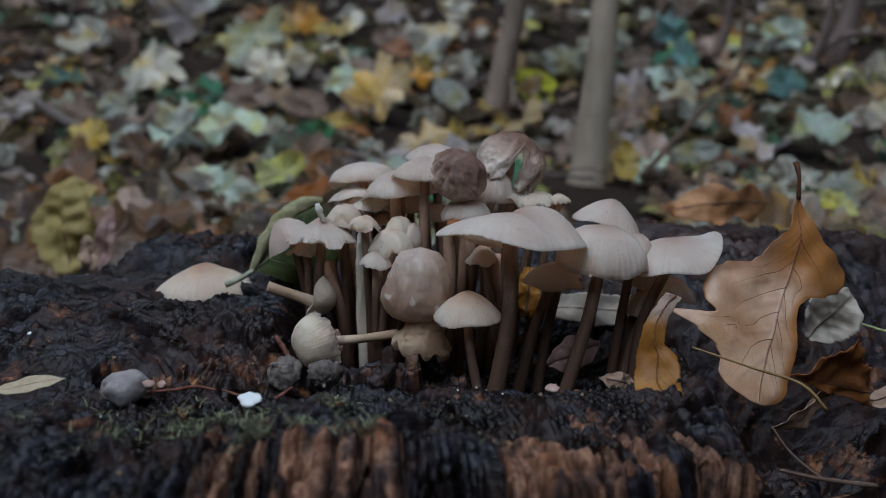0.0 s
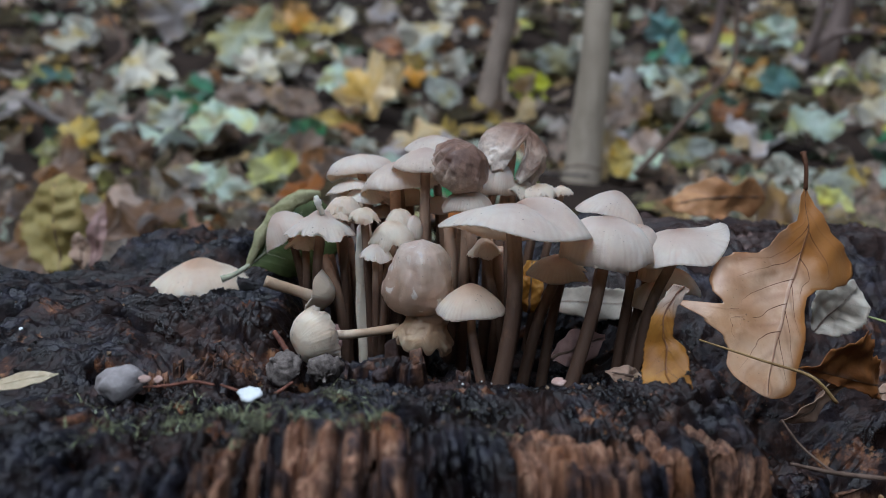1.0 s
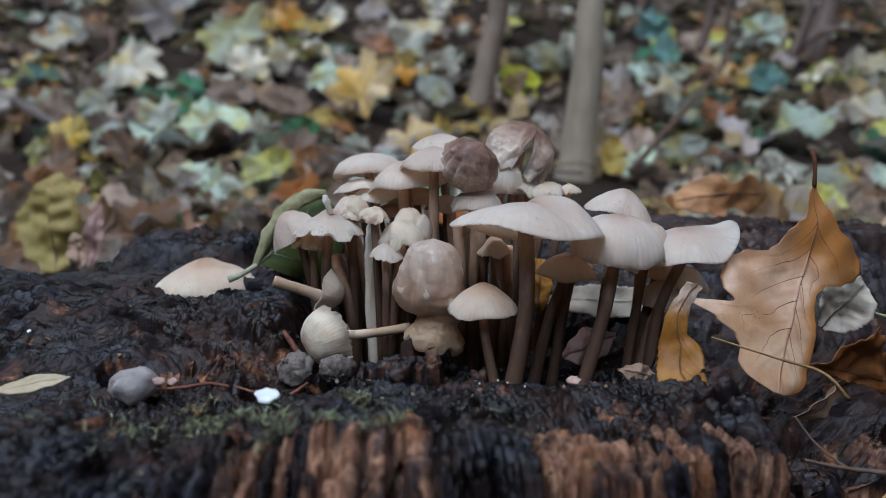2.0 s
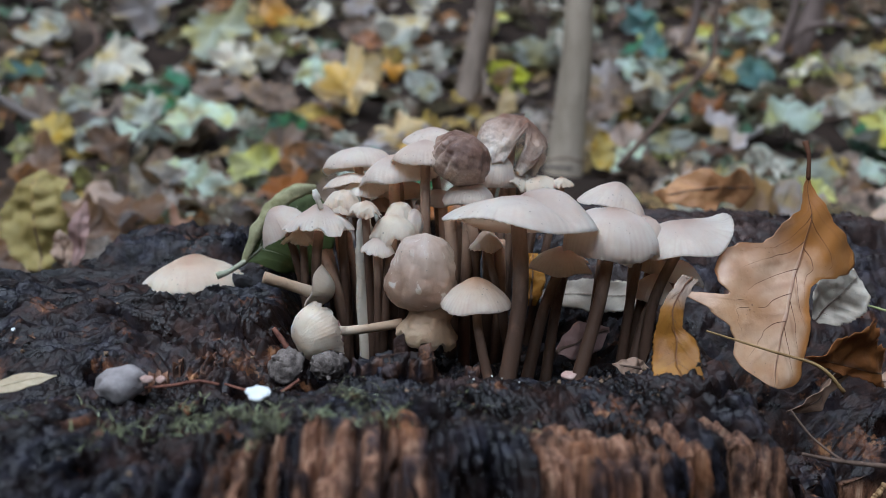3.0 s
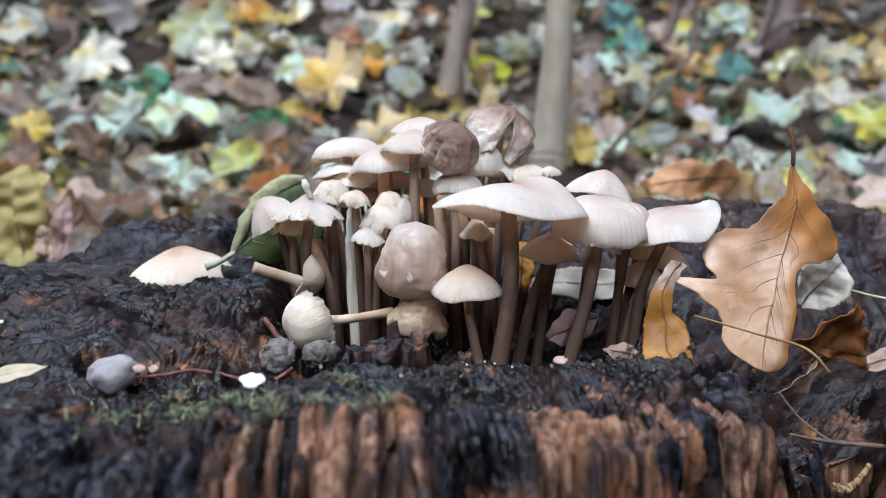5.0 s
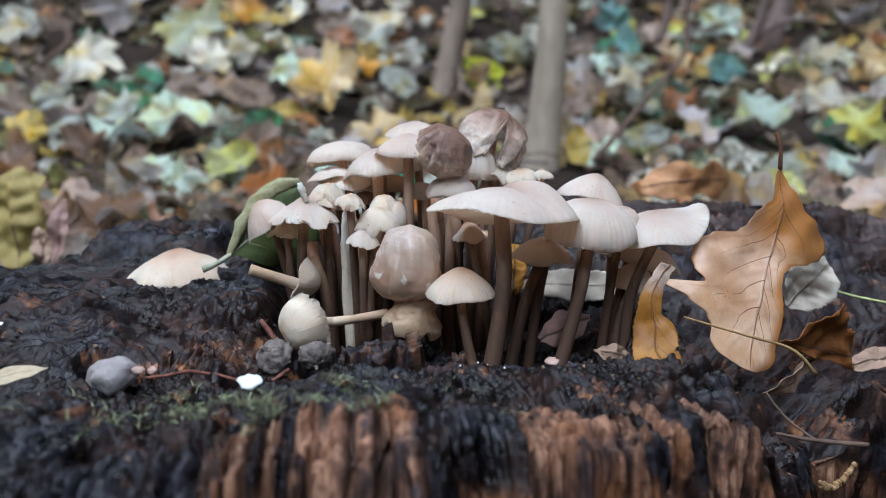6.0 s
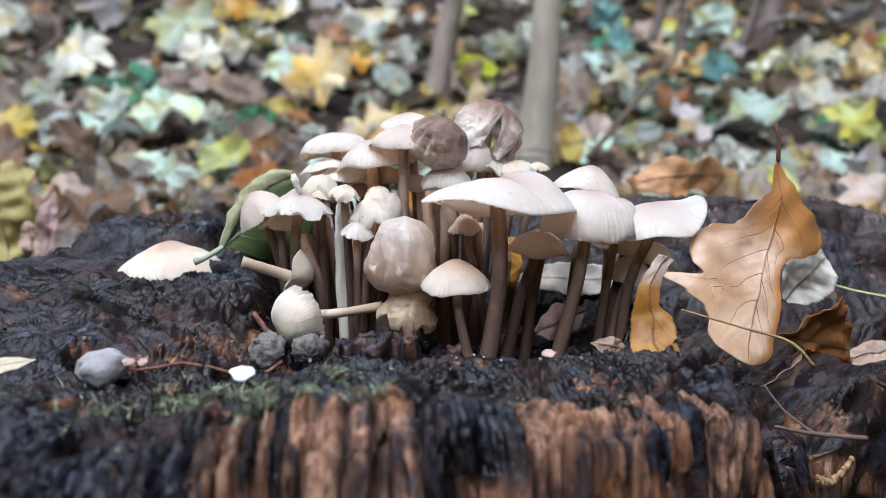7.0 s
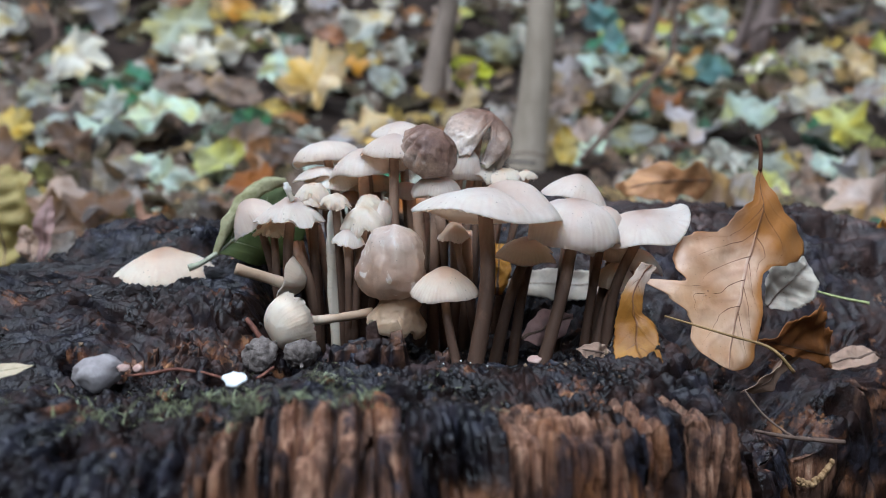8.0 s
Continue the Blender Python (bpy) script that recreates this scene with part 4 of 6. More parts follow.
collapsed((-0.0106, 0.3520, 0.2687), (-0.009, 0.35, 0.282), (0.22, 0.05, 1), 0.0122, 0.0200, "collapsed tan mushroom cap curling under another", "curl", (0.55, 0.72, 0.70, 0.78, 0.92, 1.02, 1.02, 0.88), 35, wrinkle=0.20, furrow=0.06, tear=0.45, lean=0.3)
collapsed((0.0145, 0.3700, 0.2632), (0.008, 0.376, 0.354), (0.50, -0.25, 0.85), 0.0128, 0.0225, "shrivelled brown mushroom with a wrinkled drooping cap", "brown", (0.0, 0.66, 0.86, 0.96, 1.0, 0.98, 0.90, 0.76, 0.60), 25, 0.0021, wrinkle=0.15, furrow=0.40)
collapsed((0.0190, 0.3900, 0.2576), (0.035, 0.408, 0.358), (0.50, 0.25, 1), 0.0168, 0.0320, "withered brown mushroom with a torn wrinkled cap", "withered", (0.0, 0.62, 0.82, 0.92, 0.98, 1.0, 1.0, 1.02, 1.04), 27, 0.0027, wrinkle=0.26, furrow=0.24, tear=1.0, flat=0.75)

# ---- leaves on the bank ----
LITTER = {
    "mint_cream": ("leaf_mintcream", (0.60, 0.64, 0.48), "pale greenish maple leaf fallen on the litter"),
    "cream": ("leaf_cream", (0.66, 0.62, 0.50), "cream-coloured fallen leaf on the litter"),
    "mauve_pale": ("leaf_pinkish", (0.42, 0.37, 0.35), "pinkish grey fallen leaf on the litter"),
    "deep": ("leaf_deep", (0.05, 0.20, 0.10), "deep green fallen leaf among brown ones"),
    "tan": ("leaf_tan", (0.42, 0.31, 0.24), "tan crumpled fallen leaf on the litter"),
    "mint": ("leaf_mint", (0.50, 0.59, 0.48), "pale mint green fallen leaf on the litter"),
    "pale": ("leaf_ashen", (0.40, 0.35, 0.29), "ashen dry maple leaf beside the stump"),
    "lime_dull": ("leaf_dull_lime", (0.52, 0.52, 0.16), "yellowish green fallen leaf on the litter"),
    "peach": ("leaf_peach", (0.66, 0.51, 0.28), "yellow-orange maple leaf fallen on the litter"),
    "orange": ("leaf_orange", (0.52, 0.27, 0.05), "small orange fallen leaf on the litter"),
    "grey_mint": ("leaf_grey", (0.40, 0.42, 0.35), "greyish weathered fallen leaf on the litter"),
    "yellow": ("leaf_yellow", (0.58, 0.44, 0.13), "golden yellow fallen leaf on the litter"),
    "lime": ("leaf_lime", (0.60, 0.62, 0.05), "bright lime yellow leaf on the litter"),
    "teal": ("leaf_teal", (0.14, 0.28, 0.26), "dark bluish green leaf on the litter"),
    "rust": ("leaf_rusty", (0.33, 0.13, 0.04), "rusty brown fallen leaf on the litter"),
    "brown": ("leaf_brown", (0.20, 0.12, 0.075), "dark brown fallen leaf on the litter"),
    "umber": ("leaf_umber", (0.07, 0.045, 0.032), "nearly black rotting leaf on the litter"),
}


def fallen_material(name, base):
    """A fallen leaf: its own tone, browned in patches and at the edge, paler along the veins."""
    m = Mat(name, 0.55, Specular_IOR_Level=0.35)
    v = m.coords()
    w = m.node("VectorMath", op="ADD")
    shift = m.node("CombineXYZ")
    m.put(shift.inputs[2], m.math("MULTIPLY", m.random(), 90.0))
    m.put(w.inputs[0], v)
    m.put(w.inputs[1], shift.outputs[0])
    v = w.outputs[0]
    pale = tuple(min(0.85, 0.75 * x + 0.16) for x in base)
    gold = (base[0] * 0.95, base[1] * 0.80, base[2] * 0.40)
    brown = (0.16 + 0.2 * base[0], 0.09 + 0.12 * base[1], 0.05 + 0.05 * base[2])
    c = m.ramp(m.noise(v, 1.1, 3, 0.6), (0.36, gold), (0.50, base), (0.66, pale))
    c = m.mix(m.ramp(m.noise(v, 1.9, 6, 0.7, 0.5), (0.54, 0.0), (0.66, 0.75)), c, brown)
    c = m.mix(m.ramp(m.noise(v, 9.0, 5, 0.7), (0.50, 0.0), (0.70, 0.55)), c, tuple(x * 0.45 for x in base))
    c = m.mix(m.attr("vein"), c, pale)
    tone = m.node("HueSaturation")
    m.put(tone.inputs["Color"], c)
    tone.inputs["Saturation"].default_value = 1.1
    m.put(tone.inputs["Value"], m.math("ADD", m.math("MULTIPLY", m.random(), 0.65), 0.68))
    m.colour(tone.outputs[0])
    m.bump(m.math("ADD", m.attr("vein"), m.noise(v, 7, 5)), 0.006, 0.7)
    m.thin(0.22, tuple(min(1, 0.5 * x + 0.35) for x in base))
    return m.m


LITTER_MATS = {k: fallen_material(n, c) for k, (n, c, _) in LITTER.items()}
LEAF_SHAPES = {}


def litter_mesh(key, plain, seed):
    k = (key, plain, seed % 5)
    if k not in LEAF_SHAPES:
        me = maple_mesh("fallen_leaf", seed % 5 + (11 if plain else 0), 60, 0.35, plain)
        me.materials.append(LITTER_MATS[key])
        LEAF_SHAPES[k] = me
    return LEAF_SHAPES[k]


def litter_leaf(at, size, key, plain, seed, stand=None):
    """One fallen leaf, tipped up a little from the bank; size: half its width."""
    rnd = random.Random(seed * 7 + 3)
    ob = new("fallen_leaf", litter_mesh(key, plain, seed))
    tip = rnd.uniform(0.45, 1.0) if stand is None else stand
    normal = Vector((rnd.uniform(-0.25, 0.25), -tip, 1.0 - 0.5 * tip)) if seed < 100 else Vector((rnd.uniform(-0.8, 0.8), rnd.uniform(-1.1, 0.2), 0.8))
    m = Matrix.Translation(Vector(at) + Vector((0, 0, 0.35 * size + 0.014))) @ turn_to(normal, rnd.uniform(0, 6.28)) @ Matrix.Scale(size * 1.12, 4)
    ob.matrix_world = m
    return tagged(ob, LITTER[key][2], "leaf", "fallen leaves")


litter_leaf((-0.425, 1.820, 0.522), 0.095, "mint_cream", False, 1)
litter_leaf((-0.360, 1.669, 0.454), 0.055, "cream", False, 2)
litter_leaf((-0.599, 1.944, 0.577), 0.084, "mauve_pale", False, 3)
litter_leaf((-0.778, 1.827, 0.525), 0.067, "cream", False, 4)
litter_leaf((-0.596, 1.665, 0.453), 0.066, "cream", False, 5)
litter_leaf((-0.450, 1.567, 0.421), 0.041, "deep", True, 6)
litter_leaf((-0.373, 1.457, 0.390), 0.040, "tan", False, 7)
litter_leaf((-0.299, 1.453, 0.389), 0.045, "tan", False, 8)
litter_leaf((-0.339, 1.275, 0.340), 0.062, "mint", True, 9)
litter_leaf((-0.306, 1.021, 0.283), 0.039, "mint", False, 10)
litter_leaf((-0.263, 0.972, 0.275), 0.030, "mint", False, 11)
litter_leaf((-0.315, 0.949, 0.271), 0.039, "pale", False, 12)
litter_leaf((-0.211, 1.053, 0.288), 0.035, "lime_dull", True, 13)
litter_leaf((-0.118, 1.445, 0.387), 0.070, "peach", False, 14)
litter_leaf((-0.047, 1.664, 0.451), 0.032, "orange", True, 15)
litter_leaf((0.012, 1.512, 0.405), 0.045, "grey_mint", True, 16)
litter_leaf((-0.024, 1.865, 0.542), 0.062, "cream", True, 17)
litter_leaf((-0.202, 1.273, 0.338), 0.029, "deep", True, 18)
litter_leaf((-0.483, 1.234, 0.328), 0.032, "grey_mint", True, 19)
litter_leaf((-0.540, 1.237, 0.329), 0.036, "yellow", False, 20)
litter_leaf((0.183, 1.615, 0.435), 0.042, "lime", True, 21)
litter_leaf((0.253, 1.693, 0.465), 0.056, "grey_mint", False, 22)
litter_leaf((0.416, 1.466, 0.392), 0.046, "cream", False, 23)
litter_leaf((0.341, 1.374, 0.368), 0.031, "yellow", True, 24)
litter_leaf((0.661, 1.581, 0.425), 0.047, "teal", True, 25)
litter_leaf((0.519, 1.870, 0.544), 0.055, "teal", False, 26)
litter_leaf((0.788, 1.612, 0.434), 0.039, "lime_dull", True, 27)
litter_leaf((0.768, 1.890, 0.552), 0.049, "mint", True, 28)
litter_leaf((0.572, 1.262, 0.336), 0.052, "mint", False, 29)
litter_leaf((0.726, 1.328, 0.354), 0.055, "cream", False, 30)
litter_leaf((0.366, 1.177, 0.312), 0.035, "grey_mint", True, 31)
litter_leaf((0.391, 0.956, 0.273), 0.028, "cream", True, 32)
litter_leaf((1.098, 1.710, 0.471), 0.047, "lime", True, 33)
litter_leaf((0.960, 1.572, 0.422), 0.060, "peach", False, 34)
litter_leaf((-0.333, 1.979, 0.593), 0.048, "orange", False, 35)
litter_leaf((-0.267, 1.921, 0.567), 0.047, "yellow", True, 36)
litter_leaf((-0.174, 1.709, 0.471), 0.042, "tan", False, 37)
litter_leaf((-0.102, 1.782, 0.505), 0.037, "rust", True, 38)
litter_leaf((-0.755, 1.630, 0.439), 0.040, "teal", True, 39)
litter_leaf((-0.602, 1.775, 0.502), 0.037, "rust", False, 40)
litter_leaf((0.256, 1.134, 0.301), 0.031, "yellow", True, 41)
litter_leaf((0.473, 1.336, 0.357), 0.037, "rust", False, 42)
litter_leaf((0.894, 1.660, 0.449), 0.052, "cream", True, 43)
litter_leaf((0.582, 1.785, 0.507), 0.043, "tan", True, 44)
litter_leaf((0.324, 1.793, 0.509), 0.050, "cream", False, 45)
litter_leaf((0.163, 1.899, 0.556), 0.040, "tan", False, 46)
litter_leaf((0.483, 0.988, 0.278), 0.031, "grey_mint", False, 47)
litter_leaf((0.567, 1.010, 0.282), 0.031, "mint", False, 48)
litter_leaf((-0.215, 1.979, 0.592), 0.041, "cream", True, 49)
litter_leaf((-0.138, 2.018, 0.609), 0.056, "mauve_pale", False, 50)
litter_leaf((0.025, 2.054, 0.626), 0.050, "cream", False, 51)
litter_leaf((0.636, 1.662, 0.451), 0.040, "orange", True, 52)
litter_leaf((0.420, 1.635, 0.440), 0.040, "mint", False, 53)
litter_leaf((-0.612, 1.363, 0.364), 0.038, "tan", False, 54)
litter_leaf((-0.575, 1.430, 0.382), 0.040, "grey_mint", False, 55)
litter_leaf((-0.434, 1.338, 0.357), 0.042, "grey_mint", False, 56)
litter_leaf((-0.204, 1.613, 0.434), 0.045, "mint", False, 57)
litter_leaf((-0.294, 1.710, 0.472), 0.042, "cream", False, 58)

litter_leaf((0.165, 1.6, 0.4110), 0.034, "lime", True, 59)
litter_leaf((0.196, 1.57, 0.3900), 0.03, "lime", True, 60)
litter_leaf((-0.291, 1.26, 0.2750), 0.04, "yellow", True, 61)
litter_leaf((0.509, 1.75, 0.4920), 0.04, "teal", True, 62)
litter_leaf((0.786, 1.62, 0.4070), 0.05, "lime_dull", True, 63)
litter_leaf((0.745, 1.85, 0.5180), 0.05, "mint", True, 64)
litter_leaf((-0.448, 1.56, 0.3880), 0.048, "deep", True, 65)
litter_leaf((-0.554, 1.22, 0.2810), 0.045, "orange", True, 66)

rnd = random.Random(5)
for i in range(230):
    y = 0.72 + 2.0 * rnd.random() ** 1.3
    x = rnd.uniform(-0.72, 0.80) * (y + 0.1)
    if abs(x - 0.19) < 0.09 and 0.8 < y < 1.16:
        continue
    key = rnd.choice(("brown", "brown", "tan", "tan", "mint_cream", "rust", "grey_mint", "cream", "mauve_pale", "mauve_pale", "umber", "mint", "yellow", "lime_dull", "peach", "deep", "tan", "grey_mint"))
    if x < -0.08 and y < 1.1:
        key = rnd.choice(("brown", "umber", "tan", "rust", "brown", "mauve_pale"))
    if x > 0.1 and y > 1.1 and rnd.random() < 0.35:
        key = rnd.choice(("cream", "mint_cream", "grey_mint", "lime_dull", "mauve_pale"))
    litter_leaf((x, y, ground_z(x, y) + rnd.uniform(0.0, 0.012)), rnd.uniform(0.022, 0.050), key, rnd.random() < 0.5, i + 100)


def litter_stuff(count):
    """The rest of the leaf litter, joined."""
    rnd = random.Random(9)
    shapes = []
    for k in range(6):
        me = maple_mesh("shape", k + 20, 20, 0.4, k % 2 == 0)
        v = np.array([q.co for q in me.vertices])
        f = [tuple(p.vertices) for p in me.polygons]
        shapes.append((v, f))
        bpy.data.meshes.remove(me)
    verts, faces, n = [], [], 0
    while count:
        if count > 4200:
            y, x = rnd.uniform(-3.0, 4.5), rnd.uniform(-4.0, 4.0)
        else:
            y = 0.50 + 4.5 * rnd.random() ** 1.6
            x = rnd.uniform(-0.95, 1.05) * (y + 0.4)
        if (x - SX) ** 2 / 0.16 + (y - SY) ** 2 / 0.04 < 1 or (abs(x - 0.19) < 0.06 and 0.85 < y < 1.16):
            continue
        count -= 1
        v, f = rnd.choice(shapes)
        size = rnd.uniform(0.018, 0.052) * (1 + 0.25 * y)
        normal = Vector((rnd.uniform(-0.7, 0.7), rnd.uniform(-1.0, 0.3), 1.0))
        m = np.array(Matrix.Translation((x, y, ground_z(x, y) + rnd.uniform(-0.006, 0.008))) @ turn_to(normal, rnd.uniform(0, 6.28)) @ Matrix.Scale(size, 4))
        w = v @ m[:3, :3].T + m[:3, 3]
        verts.extend(map(tuple, w))
        faces.extend(tuple(a + n for a in p) for p in f)
        n += len(v)
    me = bpy.data.meshes.new("leaf_litter")
    me.from_pydata(verts, [], faces)
    me.shade_smooth()
    me.materials.append(M["litter"])
    return tagged(new("leaf_litter", me), "thick litter of brown and pale autumn leaves", "leaf litter", kind="stuff")


litter_stuff(10500)


# ---- saplings and sticks ----
def sapling(pts, radii, label, material="bark", shoots=(), name="sapling"):
    base = Vector(pts[0])
    ob = thing(name, base, label, "tree")
    bm, _ = tube([Vector(p) - base for p in pts], radii, 40, 14, 0.08, 2.0)
    part("trunk", bm, M[material], ob)
    for sp, sr in shoots:
        bm, _ = tube([Vector(p) - base for p in sp], sr, 20, 8, 0.15, 5.0)
        part("branch", bm, M[material], ob)
    return ob


sapling([(0.1973, 1.1370, 0.2697), (0.2053, 1.1370, 0.3326), (0.2169, 1.1400, 0.4480), (0.2235, 1.1500, 0.5469), (0.2521, 1.2000, 0.9031), (0.2921, 1.3000, 1.6443)], [0.0291, 0.0252, 0.0213, 0.0197, 0.0173, 0.0110],
        "grey-brown sapling trunk with smooth bark on the bank", shoots=[([(0.2403, 1.1700, 0.7491), (0.3375, 1.2000, 0.9182), (0.3619, 1.2000, 1.1109)], [0.0076, 0.0030]), ([(0.2571, 1.2000, 1.0416), (0.1881, 1.2500, 1.2069), (0.1711, 1.3000, 1.4456)], [0.0076, 0.0030])])
sapling([(0.0820, 1.5500, 0.3606), (0.0995, 1.5500, 0.4284), (0.1198, 1.5600, 0.5218), (0.1380, 1.5700, 0.6248), (0.1770, 1.6000, 1.0821), (0.1985, 1.7000, 1.7793)], [0.0344, 0.0237, 0.0215, 0.0204, 0.0172, 0.0097],
        "slender brown sapling with a shoot at its foot", "bark_mid", [([(0.1153, 1.5400, 0.3603), (0.1294, 1.5300, 0.4170), (0.1251, 1.5500, 0.4798)], [0.0073, 0.0042]), ([(0.1541, 1.5800, 0.8355), (0.0841, 1.6000, 1.0056), (0.0663, 1.6000, 1.2640)], [0.0083, 0.0031])])
sapling([(0.8229, 1.8500, 0.3526), (0.8487, 1.8500, 0.4350), (0.8775, 1.8500, 0.5474), (0.9121, 1.8600, 0.6594), (0.9809, 1.9000, 1.1115), (1.0109, 2.0000, 1.8409)], [0.0462, 0.0334, 0.0270, 0.0231, 0.0154, 0.0077],
        "forked shrub stem with thin dark side branches", "bark_dark", [([(0.7971, 1.8000, 0.4086), (0.7904, 1.7800, 0.5048), (0.8243, 1.7800, 0.6116), (0.8449, 1.8000, 0.8475)], [0.0150, 0.0100, 0.0062]), ([(0.7993, 1.7900, 0.5176), (0.8523, 1.7800, 0.5618), (0.9289, 1.7600, 0.5662)], [0.0112, 0.0062])], "shrub")


def stick(pts, radii, label, material="twig", name="twig", n=24):
    base = Vector(pts[0])
    bm, _ = tube([Vector(p) - base for p in pts], radii, n, 8, 0.25, len(label))
    ob = part(name, bm, M[material])
    ob.location = base
    return tagged(ob, label, "twig")


stick([(0.2579, 1.0500, 0.3088), (0.3161, 1.1000, 0.3587), (0.3818, 1.1500, 0.4167), (0.4311, 1.2000, 0.4632), (0.4515, 1.2500, 0.5706)], [0.0046, 0.0038, 0.0030], "thin brown twig leaning up from the litter")
stick([(0.5250, 1.6000, 0.5077), (0.5421, 1.6000, 0.5554), (0.5503, 1.6000, 0.6289)], [0.0100, 0.0089], "thin dark stem rising from the bank", "bark_dark")
stick([(-0.6726, 1.3500, 0.4130), (-0.6003, 1.3000, 0.3809), (-0.5227, 1.2500, 0.3532), (-0.4396, 1.2000, 0.3465)], [0.0081, 0.0072, 0.0045], "pale bluish grey stick lying on the litter", "cup")
stick([(-0.6549, 1.6000, 0.4732), (-0.6175, 1.6500, 0.5243), (-0.6636, 1.7000, 0.5946), (-0.6938, 1.7000, 0.6270)], [0.0056, 0.0044], "olive brown bent stick in the litter", "twig")
stick([(-0.1373, 1.1500, 0.3362), (-0.0726, 1.1000, 0.3233), (-0.0122, 1.1000, 0.3271)], [0.0069, 0.0046], "grey stick among the fallen leaves", "cup")
stick([(0.3841, 1.9000, 0.5046), (0.4865, 2.0000, 0.5913), (0.5530, 2.1000, 0.6852)], [0.0125, 0.0083], "grey-brown twig on the bank", "twig")

M["ochre"] = plain_material("ochre_stalk", (0.20, 0.115, 0.045), (0.42, 0.28, 0.12), 150)
rnd = random.Random(77)
for i in range(26):
    y = rnd.uniform(0.75, 2.2)
    x = rnd.uniform(-0.62, 0.62) * (y + 0.1)
    a, n = rnd.uniform(-0.7, 0.7) + (math.pi if i % 2 else 0), rnd.uniform(0.05, 0.16)
    pts = []
    for u in (0.0, 0.35, 0.7, 1.0):
        px, py = x + n * u * math.cos(a) + rnd.uniform(-0.006, 0.006), y + n * u * math.sin(a) * 0.6
        pts.append((px, py, ground_z(px, py) + 0.022 + 0.02 * u * rnd.random()))
    stick(pts, [rnd.uniform(0.0012, 0.0030), 0.0010], ("thin brown twig lying in the leaf litter", "thin grey twig lying in the leaf litter")[i % 2], ("twig", "cup")[i % 2])

# ---- near leaves ----
leaf("oak_leaf", (0.161, 0.352, 0.344), (0.132, 0.322, 0.259), (1, 0.15, 0.1),
     (0.012, 0.026, 0.037, 0.053, 0.100, 0.131, 0.146, 0.186, 0.312, 0.362, 0.369, 0.367, 0.350, 0.295, 0.470, 0.345, 0.245, 0.208, 0.205, 0.195, 0.16),
     (0.013, 0.048, 0.089, 0.121, 0.213, 0.298, 0.304, 0.278, 0.205, 0.104, 0.082, 0.087, 0.100, 0.116, 0.131, 0.140, 0.142, 0.140, 0.152, 0.147, 0.126), "leaf_oak",
     "upright tan-brown oak leaf with long dark stalk", 0.42, 0.03, 0.15, 0.0016, stalk=((0.16, 0.354, 0.353), (0.159, 0.356, 0.36)), stalk_r=0.0010, seed=2, stalk_mat="vein_brown", nv=26, nu=140, sweep=0.0, veins=5, rib=0.22, vein_run=0.27, round_end=0.10, spine=(0.0, 0.055, 0.057, 0.03, 0.01, 0.0), turned=lambda t, f: max(1.45 - t / 0.40 + 0.3 * f, 0.95 * max(0, f) ** 1.5, 0.6 * max(0, -f) ** 7))
leaf("dry_leaf", (0.1770, 0.3720, 0.2739), (0.1994, 0.3780, 0.2950), (0.6, 0, -0.7), (0.06, 0.36, 0.46, 0.46, 0.38, 0.14), (0.06, 0.34, 0.44, 0.46, 0.38, 0.14), "leaf_pale",
     "pale grey dried leaf with small holes", 0.3, 0.05, 0.2, 0.0012, 0.05, seed=4, hole=0.62, veins=4, rib=0.6)
leaf("rust_leaf", (0.096, 0.312, 0.308), (0.084, 0.284, 0.266), (1, 0.15, 0), (0.10, 0.075, 0.07, 0.075, 0.10, 0.15, 0.145, 0.165, 0.19, 0.20, 0.20), (0.05, 0.07, 0.075, 0.085, 0.065, 0.13, 0.15, 0.15, 0.15, 0.155, 0.15), "leaf_rust",
     "narrow ochre oak leaf standing on end with pale curled tip", 0.9, 0.05, -0.15, 0.0014, 0.03, seed=5, stalk_mat="vein_brown", nv=14, nu=80, rib=0.45, veins=4, spine=(-0.02, -0.09, -0.14, -0.155, -0.13, -0.08, -0.075, -0.065, -0.03, 0.01, 0.04), turned=lambda t, f: max(0, 1.2 - t / 0.33))
leaf("dark_leaf", (0.1932, 0.3360, 0.2582), (0.1482, 0.3220, 0.2722), (0.1, 0.2, 1), (0.10, 0.12, 0.08, 0.08, 0.05, 0.02), (0.03, 0.12, 0.26, 0.44, 0.26, 0.03), "leaf_dark",
     "dark rust-brown curled leaf beside the oak leaf", 0.6, 0.1, 0.4, 0.0025, 0.10, seed=6, rib=0.3)
leaf("curled_leaf", (0.1695, 0.3300, 0.2626), (0.1396, 0.3180, 0.2494), (0.5, 0.2, 0.8), (0.05, 0.16, 0.18, 0.12, 0.03), (0.05, 0.14, 0.16, 0.14, 0.03), "leaf_tan",
     "curled pale brown leaf under the oak leaf", 1.6, 0.08, 0.6, 0.001, seed=7)
leaf("small_leaf", (0.0830, 0.3250, 0.2662), (0.0668, 0.3220, 0.2704), (0, 0.3, 1), (0.05, 0.2, 0.25, 0.2, 0.02), (0.05, 0.22, 0.25, 0.15, 0.02), "leaf_tan", "small tan leaf scrap at the stump's rim", 0.6, 0.1, 0, 0.0008, seed=8)
leaf("mauve_leaf", (0.0480, 0.3450, 0.2692), (0.0734, 0.3550, 0.2763), (0.2, 0.2, 1), (0.05, 0.25, 0.3, 0.3, 0.05), (0.05, 0.2, 0.3, 0.2, 0.05), "leaf_mauve", "pinkish brown leaf behind the mushroom stems", 0.5, 0.1, 0, 0.001, seed=9)
